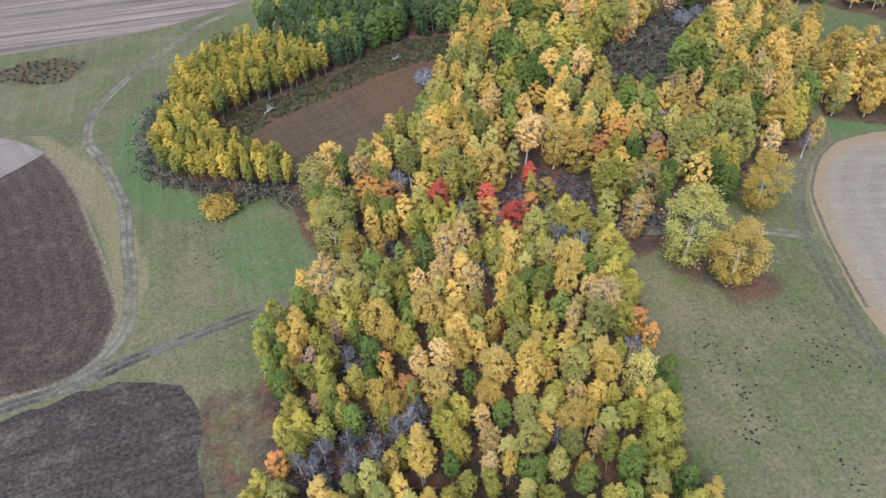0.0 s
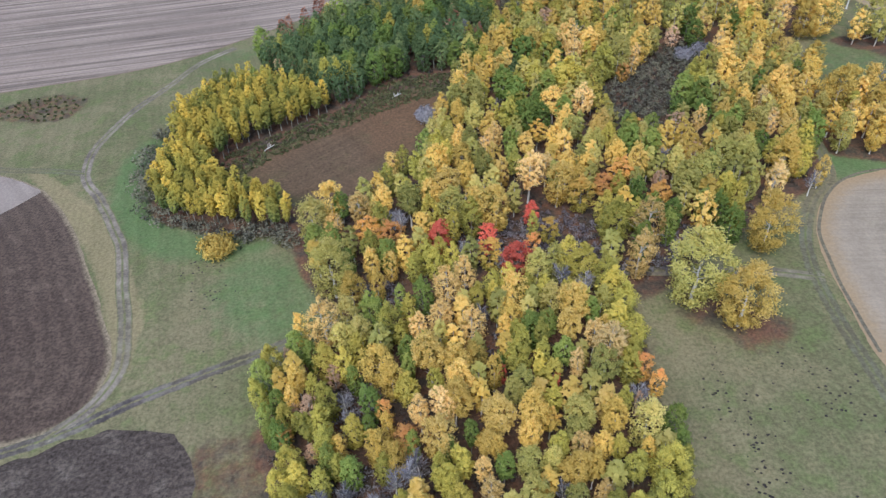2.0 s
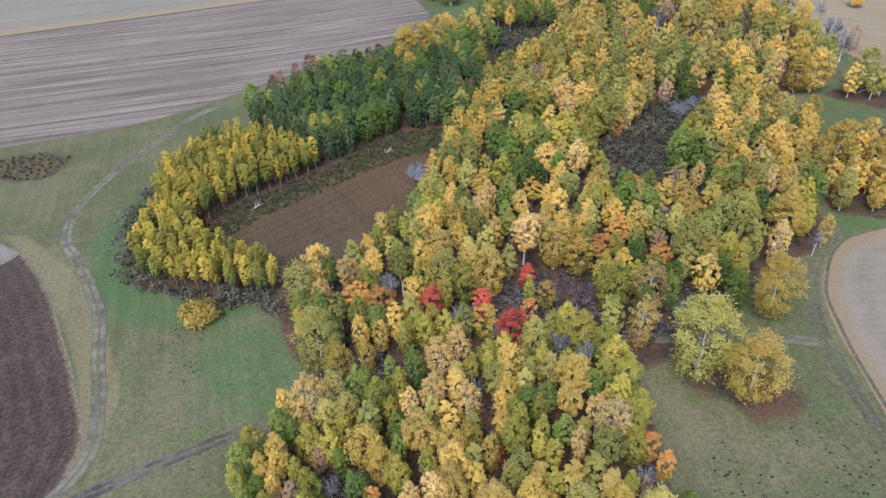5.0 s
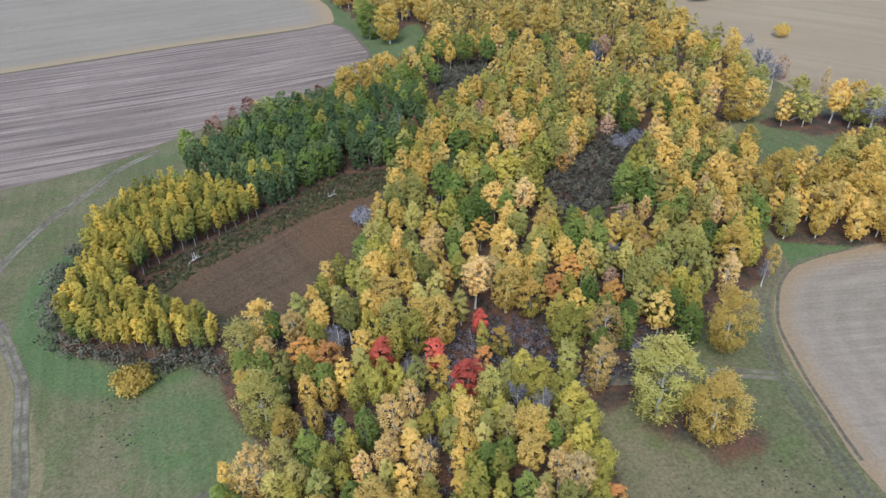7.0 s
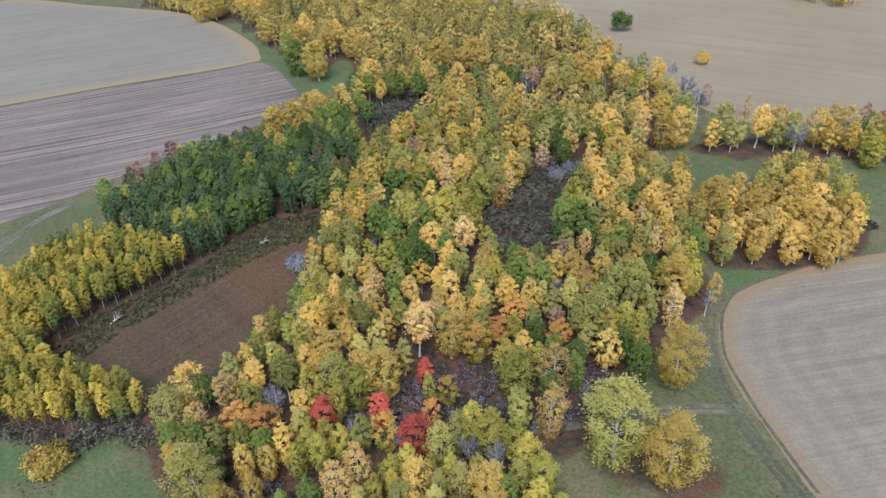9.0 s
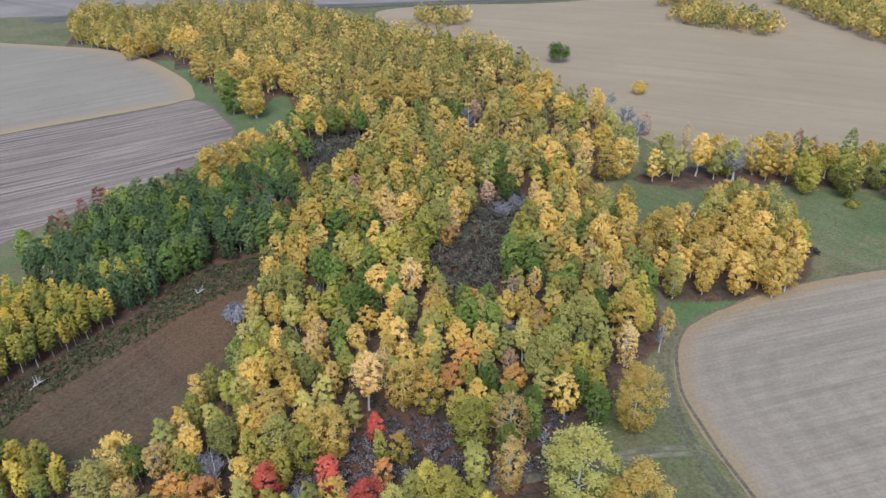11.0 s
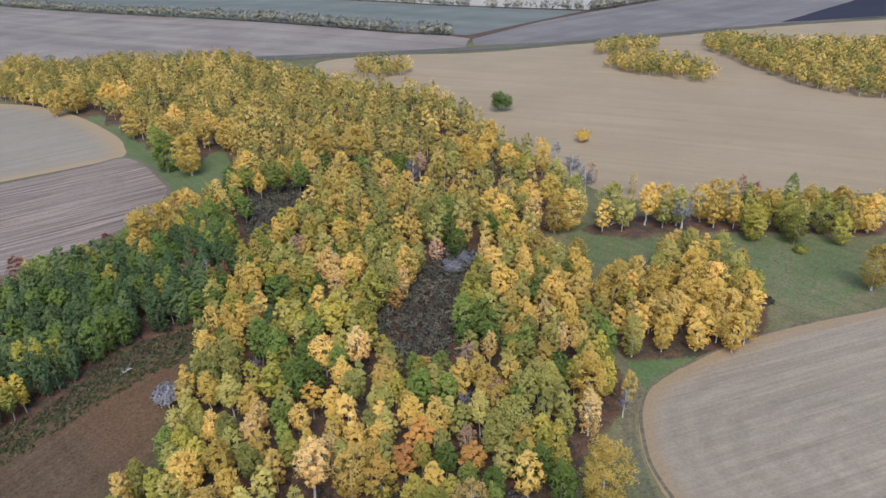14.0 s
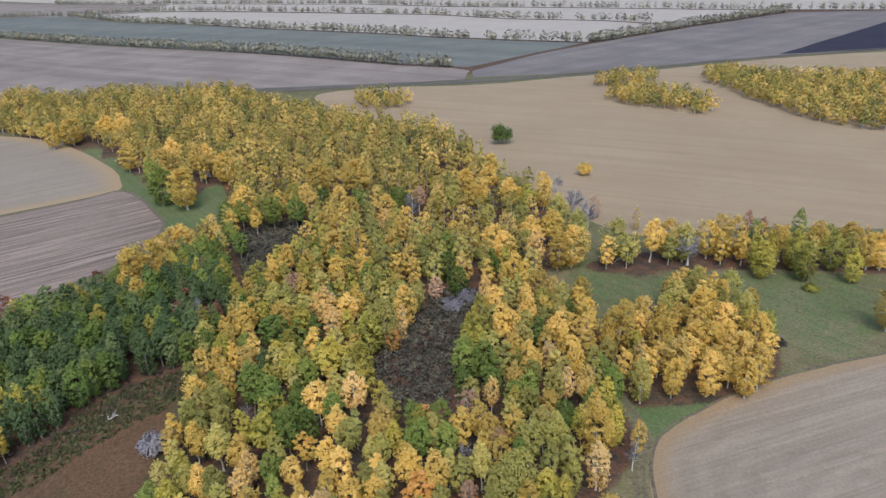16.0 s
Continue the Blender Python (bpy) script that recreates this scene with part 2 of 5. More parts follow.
# ---- the land ----
def land(x):
    """Height of the land: it falls gently towards the west."""
    return -4.0 + 4.0 * np.tanh((np.asarray(x, float) - 20.0) / 100.0)


def spline(points, step, closed=True):
    """A smooth line through the points."""
    p = np.array(points, float)
    n, out = len(p), []
    for i in range(n if closed else n - 1):
        if closed:
            a, b, c, d = (p[(i + k) % n] for k in (-1, 0, 1, 2))
        else:
            a, b, c, d = p[max(i - 1, 0)], p[i], p[i + 1], p[min(i + 2, n - 1)]
        m = max(1, int(np.linalg.norm(c - b) / step))
        for k in range(m):
            t = k / m
            out.append(0.5 * (2 * b + (c - a) * t + (2 * a - 5 * b + 4 * c - d) * t * t + (3 * b - a - 3 * c + d) * t ** 3))
    if not closed:
        out.append(p[-1])
    return np.array(out)


def edge_distance(q, poly):
    """Distance from the points q to a closed line, positive inside."""
    q = np.asarray(q, float)
    if len(q) < 9:
        a, b = poly[None], np.roll(poly, -1, axis=0)[None]
        ab, aq = b - a, q[:, None] - a
        t = np.clip((aq * ab).sum(2) / np.maximum((ab * ab).sum(2), 1e-9), 0, 1)
        best = np.linalg.norm(aq - t[..., None] * ab, axis=2).min(1)
        cross = (a[..., 1] > q[:, None, 1]) != (b[..., 1] > q[:, None, 1])
        at = ab[..., 0] * aq[..., 1] / np.where(ab[..., 1] == 0, 1e-9, ab[..., 1]) + a[..., 0]
        return np.where((cross & (q[:, None, 0] < at)).sum(1) % 2 == 1, best, -best)
    best = np.full(len(q), 1e9)
    inside = np.zeros(len(q), bool)
    for a, b in zip(poly, np.roll(poly, -1, axis=0)):
        ab = b - a
        t = np.clip(((q - a) @ ab) / max(ab @ ab, 1e-9), 0, 1)
        best = np.minimum(best, np.linalg.norm(q - a - t[:, None] * ab, axis=1))
        cross = ((a[1] > q[:, 1]) != (b[1] > q[:, 1]))
        if a[1] != b[1]:
            inside ^= cross & (q[:, 0] < (b[0] - a[0]) * (q[:, 1] - a[1]) / (b[1] - a[1]) + a[0])
    return np.where(inside, best, -best)


def raw_mesh(name, verts, faces, materials, attrs=None, facing=None):
    """A mesh from arrays; attrs: float values by point; facing: a normal for each point."""
    me = bpy.data.meshes.new(name)
    verts, faces = np.asarray(verts, np.float32), np.asarray(faces, np.int32)
    me.vertices.add(len(verts))
    me.vertices.foreach_set("co", verts.ravel())
    me.loops.add(faces.size)
    me.loops.foreach_set("vertex_index", faces.ravel())
    me.polygons.add(len(faces))
    me.polygons.foreach_set("loop_start", np.arange(0, faces.size, faces.shape[1], dtype=np.int32))
    for m in materials:
        me.materials.append(m)
    for key, values in (attrs or {}).items():
        me.attributes.new(key, "FLOAT", "POINT").data.foreach_set("value", np.asarray(values, np.float32))
    me.update(calc_edges=True)
    if facing is not None:
        me.normals_split_custom_set_from_vertices(facing)
    return me


def field(name, label, points, material, step=2.5, lift=0.05, rough=0.3, category="field", sharp=False):
    """A field: a thin sheet of worked soil laid on the land, with a ragged edge."""
    from mathutils.geometry import delaunay_2d_cdt
    if sharp:
        points = [tuple(q) for a, b in zip(points, points[1:] + points[:1]) for q in np.linspace(a, b, 9)[:-1]]
    rim = spline(points, step * 0.6)
    wob = [noise.noise((x * 0.35, y * 0.35, 3.1)) for x, y in rim]
    rim = rim + rough * np.array([(w, noise.noise((x * 0.35, y * 0.35, 9.7))) for w, (x, y) in zip(wob, rim)])
    lo, hi = rim.min(0), rim.max(0)
    gx, gy = np.meshgrid(np.arange(lo[0], hi[0], step), np.arange(lo[1], hi[1], step))
    inner = np.column_stack([gx.ravel(), gy.ravel()])
    inner = inner[edge_distance(inner, rim) > step * 0.5]
    pts = [Vector(p) for p in np.vstack([rim, inner])]
    verts, _, faces, *_ = delaunay_2d_cdt(pts, [], [list(range(len(rim)))], 1, 1e-4)
    v = np.array([(p.x, p.y) for p in verts])
    tris = [f for f in faces if len(f) == 3]
    z = land(v[:, 0]) + lift
    me = raw_mesh(name, np.column_stack([v, z]), tris, [material], {"edge": np.maximum(edge_distance(v, rim), 0)})
    return tagged(new(name, me), label, category, kind="structure")


def track(name, label, points, width=3.0, wear=1.15, lift=0.09, material=None, category="track"):
    line = spline(points, 1.5, closed=False)
    d = np.gradient(line, axis=0)
    d /= np.linalg.norm(d, axis=1)[:, None]
    side = np.column_stack([d[:, 1], -d[:, 0]])
    us = np.array([-1, -0.66, -0.5, -0.33, 0, 0.33, 0.5, 0.66, 1])
    dip = np.array([0, -0.01, -0.03, -0.01, 0.02, -0.01, -0.03, -0.01, 0])
    verts, across, worn = [], [], []
    for i, (p, s) in enumerate(zip(line, side)):
        sway = 0.35 * noise.noise((p[0] * 0.1, p[1] * 0.1, 0.5))
        w = wear * (0.75 + 0.4 * noise.noise((p[0] * 0.06, p[1] * 0.06, 4.2)))
        for u, dz in zip(us, dip):
            q = p + s * (u * width / 2 + sway)
            verts.append((q[0], q[1], float(land(q[0])) + lift + dz - (0.05 if abs(u) == 1 else 0)))
            across.append(u)
            worn.append(w)
    k = len(us)
    faces = [(i * k + j, i * k + j + 1, (i + 1) * k + j + 1, (i + 1) * k + j) for i in range(len(line) - 1) for j in range(k - 1)]
    me = raw_mesh(name, verts, faces, [material or TRACK], {"across": across, "wear": worn})
    return tagged(new(name, me), label, category, kind="structure")


WOODS = {
    "front": [(-29, 44), (-27, 59), (-28, 68), (-31, 78), (-29, 86), (-25, 94), (-19, 98), (-14, 96), (-9, 99), (-2, 105), (9, 107), (17, 110), (24, 110), (30, 106), (34, 98), (35, 89), (34, 80), (34, 65), (34, 57), (33, 42)],
    "middle": [(-31, 132), (-25, 139), (-15, 140), (-11, 151), (-4, 158), (0, 172), (5, 191), (12, 208), (15, 220), (24, 236), (38, 257), (55, 262), (66, 225), (72, 206), (60, 198), (50, 191), (47, 169), (51, 156), (60, 161), (71, 183), (85, 200), (99, 206), (108, 189), (103, 172), (94, 149), (85, 135), (72, 128), (62, 120), (49, 118), (41, 104), (35, 107), (32, 114), (25, 118), (14, 117), (4, 110), (-9, 107), (-18, 105), (-25, 112), (-30, 122)],
    "aspens": [(-75, 186), (-70, 200), (-59, 212), (-42, 203), (-30, 192), (-34, 188), (-44, 180), (-53, 174), (-60, 166), (-70, 172)],
    "aspens_south": [(-73, 160), (-69, 145), (-59, 139), (-45, 135), (-33, 134), (-32, 140), (-44, 147), (-52, 152), (-57, 160), (-61, 168), (-71, 171)],
    "dark": [(-56, 223), (-44, 246), (-29, 257), (-14, 266), (11, 277), (23, 240), (14, 222), (4, 212), (-12, 209), (-26, 194), (-31, 193), (-42, 205)],
    "belt": [(-8, 272), (0, 284), (14, 290), (28, 303), (41, 312), (60, 304), (80, 280), (101, 240), (110, 212), (99, 207), (90, 211), (69, 227), (55, 262), (38, 258), (24, 240), (14, 272)],
    "grove_east": [(101, 172), (114, 178), (124, 175), (135, 183), (147, 181), (150, 168), (141, 151), (124, 138), (116, 142), (104, 146), (97, 152)],
    "row_east": [(129, 212), (142, 214), (160, 208), (181, 198), (204, 188), (216, 176), (206, 170), (190, 180), (172, 190), (150, 201), (135, 206)],
    "far": [(-98, 655), (-92, 700), (-59, 660), (-45, 645), (-18, 655), (23, 615), (64, 600), (84, 530), (101, 492), (124, 440), (149, 402), (150, 359), (146, 312), (148, 281), (145, 252), (131, 228), (113, 217), (103, 238), (101, 257), (86, 273), (70, 290), (61, 300), (46, 312), (32, 305), (34, 343), (32, 372), (21, 363), (5, 384), (-8, 427), (-26, 480), (-49, 512), (-65, 530), (-90, 575)],
}
WOOD_RIM = {k: spline(v, 4.0) for k, v in WOODS.items()}
THICKET = spline([(79, 219), (89, 216), (85, 203), (74, 190), (67, 177), (60, 166), (52, 167), (48, 177), (51, 191), (60, 199), (70, 207)], 3)
THICKET_NORTH = spline([(30, 298), (41, 302), (60, 297), (55, 277), (46, 262), (36, 252), (28, 258), (29, 280)], 3)
GLADE = spline([(-13, 415), (-2, 341), (8, 319), (27, 326), (33, 338), (42, 368), (21, 370), (13, 373), (-1, 389), (-5, 421), (-12, 456), (-32, 514), (-34, 500), (-18, 441)], 4)
GAPS = [spline(p, 2) for p in (
    [(-20, 85), (-14, 87), (-12, 75), (-16, 72), (-19, 75)],
    [(-26, 55), (-24, 61), (-20, 65), (-10, 67), (-5, 69), (-3, 65), (-9, 60), (-14, 54)],
    [(-18, 113), (-11, 114), (-7, 107), (-2, 119), (-10, 124), (9, 130), (25, 133), (35, 127), (40, 119), (39, 110), (25, 115), (13, 116), (3, 117), (-2, 111), (-9, 105), (-15, 106)],
    [(45, 115), (53, 123), (56, 119), (47, 107), (42, 107)],
    [(9, 96), (13, 99), (19, 104), (17, 98), (11, 90), (8, 86)])]
CLEARING = [(-52, 161), (-43, 173), (-31, 183.5), (-17, 195.5), (-6, 203), (4, 200), (3, 187), (0, 178), (-3, 167), (-6, 158), (-10, 149), (-24, 143), (-37, 146), (-47, 152)]


def grid_lines(lo, hi, step, far_lo, far_hi):
    mid = list(np.arange(lo, hi + 0.1, step))
    left, right, s = [], [], step
    a, b = lo, hi
    while a > far_lo or b < far_hi:
        s *= 1.22
        a, b = a - s, b + s
        if a > far_lo:
            left.append(a)
        if b < far_hi:
            right.append(b)
    return np.array([far_lo] + left[::-1] + mid + right + [far_hi])


xs, ys = grid_lines(-160, 230, 2.0, -4200, 4200), grid_lines(20, 330, 2.0, -1500, 4400)
gx, gy = np.meshgrid(xs, ys)
flat = np.column_stack([gx.ravel(), gy.ravel()])


def soft(poly, reach):
    """1 inside a closed line, fading to 0 over some metres outside."""
    return np.clip(edge_distance(flat, poly) / reach + 1, 0, 1)


litter = np.zeros(len(flat))
for key, rim in WOOD_RIM.items():
    litter = np.maximum(litter, soft(rim, 4.0 if key != "far" else 2.0))
for rim in (THICKET, THICKET_NORTH, *GAPS):
    litter = np.maximum(litter, soft(rim, 4.0))
for cx, cy, rr in ((58, 93, 6), (51, 98, 5), (142, 204, 7), (158, 199, 6), (125, 139, 5), (-31, 133, 6)):
    litter = np.maximum(litter, np.clip(1.05 - np.hypot(flat[:, 0] - cx, flat[:, 1] - cy) / (1.75 * rr), 0, 0.78))
litter = np.maximum(litter, 0.6 * soft(spline([(-140, 204), (-134, 212), (-124, 216), (-112, 212), (-112, 203), (-116, 198), (-127, 199)], 3), 3.0))
litter = np.maximum(litter, 0.85 * soft(spline([(-55, 160), (-42, 171), (-28, 181), (-12, 193), (2, 199), (8, 208), (-12, 206), (-26, 191), (-34, 186), (-44, 178), (-53, 171), (-60, 163)], 3), 3.0))
litter = np.maximum(litter, 0.75 * np.clip((flat[:, 1] - 545) / 30, 0, 1) * np.clip((flat[:, 0] - 60) / 60, 0, 1))
lush = np.zeros(len(flat))
for pts, reach, amount in (
        ([(-84, 172), (-79, 182), (-74, 158), (-66, 140), (-52, 130), (-40, 128), (-60, 128), (-74, 138), (-82, 155)], 7, 0.9),
        ([(-45, 122), (-33, 120), (-27, 112), (-27, 100), (-34, 100), (-44, 108)], 12, 0.75),
        ([(123, 211), (133, 219), (140, 200), (150, 194), (172, 184), (190, 170), (176, 150), (152, 146), (150, 175), (128, 187), (116, 192)], 8, 0.62),
        ([(95, 138), (101, 152), (112, 146), (121, 138), (104, 137)], 4, 1.0),
        ([(-13, 415), (-2, 341), (8, 319), (27, 326), (33, 338), (42, 368), (21, 370), (-1, 389), (-5, 421), (-12, 456), (-32, 514), (-18, 441)], 6, 0.75),
        ([(-10, 420), (-2, 440), (-20, 470), (-40, 500), (-30, 470), (-16, 440)], 8, 0.8),
        ([(-72, 236), (-60, 250), (-48, 258), (-58, 240)], 8, 0.6)):
    lush = np.maximum(lush, soft(spline(pts, 4), reach) * amount)
litter = np.maximum(litter, 0.56 * soft(spline([(-42, 74), (-36, 76), (-30, 70), (-30, 50), (-38, 50), (-40, 64)], 3), 4.0))
dry = np.zeros(len(flat))
for pts, reach, amount in (
        ([(-66, 90), (-62, 105), (-70, 122), (-82, 142), (-100, 160), (-112, 170), (-95, 150), (-80, 130), (-70, 112), (-66, 100)], 2.5, 1.2),
        ([(-64, 86), (-61, 94), (-63, 103), (-65, 96), (-66, 88)], 2.0, 1.3),
        ([(-66, 82), (-72, 78), (-80, 76), (-95, 74), (-80, 78), (-70, 83)], 1.5, 1.2),
        ([(-45, 127), (-34, 128), (-30, 124), (-38, 122)], 5, 0.45),
        ([(84, 128), (76, 110), (72, 92), (76, 92), (80, 110), (88, 126)], 2.5, 0.6)):
    dry = np.maximum(dry, soft(spline(pts, 4), reach) * amount)
nx, ny = len(xs), len(ys)
idx = np.arange(nx * ny).reshape(ny, nx)
quads = np.column_stack([idx[:-1, :-1].ravel(), idx[:-1, 1:].ravel(), idx[1:, 1:].ravel(), idx[1:, :-1].ravel()])
ground = new("ground", raw_mesh("ground", np.column_stack([flat, land(flat[:, 0])]), quads, [ground_material()], {"litter": litter, "lush": lush, "dry": dry}))
tagged(ground, "olive autumn meadow with dry and green patches", "ground", kind="structure")

field("tilled_field", "dark brown tilled field with a curved edge",
      [(-190, 176), (-150, 176), (-120, 168), (-113, 165), (-105, 160), (-98, 153), (-91, 144), (-85, 135), (-79, 124), (-74, 116), (-70, 108), (-66, 101), (-64, 95), (-64, 89), (-65, 84), (-68, 81), (-72, 79), (-80, 77), (-110, 72), (-160, 70), (-190, 110)], SOIL)
field("stubble_corner", "pale old stubble at the corner of the tilled field",
      [(-186, 174), (-150, 175), (-120, 167.5), (-113, 164.5), (-105, 159.5), (-104, 158), (-111, 148), (-125, 135), (-160, 110), (-186, 100)], STUBBLE_CORNER, lift=0.09)
field("tilled_field_south", "dark rough tilled field beside the dirt track",
      [(-110, 62), (-78, 73), (-73, 75), (-65, 78), (-57, 79.5), (-51, 79), (-46, 77), (-43, 73), (-41, 69), (-41, 64), (-38, 56), (-36, 40), (-60, 20), (-110, 20)], SOIL_SOUTH, rough=1.2)
field("striped_field", "grey-brown tilled field with dark parallel furrows",
      [(-260, 190), (-200, 205), (-141, 221), (-107, 230), (-85, 240), (-64, 257), (-40, 276), (-8, 296), (3, 312), (6, 327), (4, 340), (-3, 371), (-12, 386), (-27, 381), (-54, 376), (-80, 373), (-104, 367), (-126, 361), (-200, 340), (-300, 310), (-320, 240)], TILLED, step=4)
field("stubble_field_west", "pale grey stubble field with a tan headland",
      [(-12, 387), (-11, 404), (-15, 428), (-31, 475), (-48, 511), (-66, 537), (-90, 558), (-130, 590), (-200, 640), (-330, 640), (-340, 400), (-300, 312), (-200, 342), (-126, 363), (-80, 375), (-27, 383)], STUBBLE_WEST, step=6)
field("stubble_field_east", "pale stubble field with curved sowing lines",
      [(240, 128), (163, 138), (152, 139.5), (137, 141), (120, 141), (109, 139.5), (101, 138), (93, 135), (87, 129), (83, 123), (80, 116), (78, 107), (77, 98), (76, 89), (76, 80), (80, 40), (140, 20), (240, 40)], STUBBLE_EAST)
field("clearing", "brown sedge clearing inside the wood", CLEARING, SEDGE, rough=1.0, category="clearing")
field("golden_field", "wide golden stubble field behind the tree row",
      [(128, 556), (181, 548), (240, 523), (311, 517), (386, 509), (443, 507), (531, 501), (623, 481), (760, 430), (760, 150), (420, 120), (300, 160), (242, 190), (198, 214), (165, 222), (154, 234), (151, 262), (152, 293), (152, 325), (154, 358), (152, 402), (134, 452), (116, 520)], STUBBLE_FAR, step=9, lift=0.06, rough=1.0)

# farther fields, one behind the other
for name, label, points, material in (
        ("far_ploughland", "grey-brown ploughland beyond the road", [(-300, 760), (-100, 690), (20, 640), (120, 590), (180, 566), (240, 552), (262, 590), (253, 612), (219, 652), (141, 786), (38, 946), (-102, 1172), (-189, 1302), (-420, 1500), (-600, 1200)], PLOUGH_FAR),
        ("far_grey_field", "grey ploughed field beyond the road", [(262, 585), (250, 556), (311, 535), (386, 527), (443, 524), (531, 517), (623, 500), (900, 420), (1400, 300), (1400, 640), (1000, 750), (877, 820), (739, 776), (651, 752), (536, 713), (450, 682), (361, 644), (283, 598)], GREY_FAR),
        ("far_hazed_winter_crop", "grey-green field between two shelterbelts", [(268, 606), (361, 652), (443, 692), (389, 756), (328, 844), (303, 894), (263, 958), (174, 1086), (71, 1280), (-25, 1460), (-126, 1730), (-380, 1900), (-420, 1560), (-189, 1322), (-102, 1190), (38, 958), (141, 798), (225, 664)], GREEN_FAR),
        ("far_pale_field", "pale harvested field between shelterbelts", [(452, 698), (536, 728), (640, 766), (600, 885), (515, 992), (455, 1145), (250, 1396), (20, 1676), (-100, 1750), (-20, 1480), (78, 1296), (180, 1100), (268, 970), (308, 906), (334, 855), (396, 768)], WHITE_FAR),
        ("far_pale_field_north", "pale harvested field near the skyline", [(655, 770), (739, 792), (880, 836), (905, 845), (820, 945), (690, 1120), (540, 1306), (446, 1486), (300, 1636), (80, 1900), (30, 1700), (262, 1412), (462, 1160), (522, 1004), (606, 896)], WHITE_FAR),
        ("far_stubble_west", "dull stubble beyond the shelterbelts", [(-126, 1745), (-30, 1470), (-100, 1760), (20, 1690), (80, 1910), (-190, 2330), (-700, 3000), (-1100, 2600), (-500, 1900)], PLOUGH_FAR),
        ("far_pale_field_skyline", "pale harvested field at the skyline", [(920, 856), (1010, 770), (1300, 760), (1100, 1100), (800, 1500), (400, 2100), (-200, 2900), (-500, 2900), (-180, 2330), (90, 1916), (310, 1652), (456, 1498), (552, 1318), (700, 1132), (830, 958)], WHITE_FAR),
        ("far_black_field", "black ploughed field beyond the road", [(538, 520), (849, 651), (1250, 820), (1250, 300), (630, 492)], BLACK_FAR)):
    field(name, label, points, material, step=22, lift=0.12 if name != "far_black_field" else 0.25, rough=1.0, sharp=True)
field("far_road", "dark dirt road with grassy verges", [(-120, 668), (20, 622), (118, 576), (181, 554), (240, 532), (311, 522), (386, 514), (443, 512), (531, 506), (640, 486), (800, 440), (800, 450), (640, 498), (531, 516), (443, 521), (386, 523), (311, 533), (240, 549), (181, 568), (120, 592), (22, 640), (-120, 690)], ROAD_FAR, step=8, lift=0.2, category="road")

track("track_east", "rutted dirt track through the meadow", [(-140, 52), (-110, 64), (-90, 71), (-78, 75.5), (-73, 77.5), (-65, 81), (-57, 85.5), (-50, 89), (-42, 92.5), (-36, 95), (-29, 98)])
track("track_north", "pale dirt track curving along the tilled field", [(-70, 79), (-65, 84), (-62.5, 89), (-62, 95), (-65, 106), (-69, 117), (-73, 129), (-79, 141), (-86, 152), (-92, 160), (-95.5, 168), (-97, 179), (-95, 192), (-92, 204), (-86, 219), (-80, 234), (-70, 246)], wear=1.2, material=TRACK_PALE)
track("track_west", "faint worn track across the grass", [(-95, 166), (-107, 168.5), (-121, 171), (-150, 180)], wear=0.5)
track("path_east", "bare footpath at the edge of the grove", [(36, 111), (42, 110), (48, 109), (56, 108), (66, 107), (76, 104)], width=3.0, wear=0.9, material=TRACK_PALE)
track("furrow", "dark furrow along the edge of the stubble field", [(76.5, 84), (77.5, 98), (79, 108), (81.5, 118), (85, 125), (89, 131), (94, 135.5), (101, 138.8), (110, 140), (120, 141.5), (137, 141.5), (152, 140), (163, 138.5), (200, 133)], width=0.7, material=FURROW, category="furrow", lift=0.12)
for shift in (2.0, 9.0):
    track("far_wheel_track", "dark wheel track along the far road", [(x, y + shift) for x, y in ((-120, 672), (20, 626), (118, 580), (181, 556), (240, 536), (311, 522), (386, 513), (443, 511), (531, 505), (640, 488), (800, 440))], width=2.6, material=FURROW, lift=0.3)
track("field_boundary", "dark furrow between ploughed and stubble fields", [(-300, 312), (-200, 341), (-126, 362), (-80, 374), (-27, 382), (-12, 386), (-3, 371), (4, 340), (6, 327), (2, 312)], width=1.6, material=FURROW, category="furrow", lift=0.12)
track("path_field_edge", "wheel track beside the stubble field", [(74, 60), (73, 80), (73.5, 95), (75, 108), (79, 119), (86, 131), (93, 138), (96, 150), (97, 160)], wear=0.55)


# ---- trees ----
rng = np.random.default_rng(7)


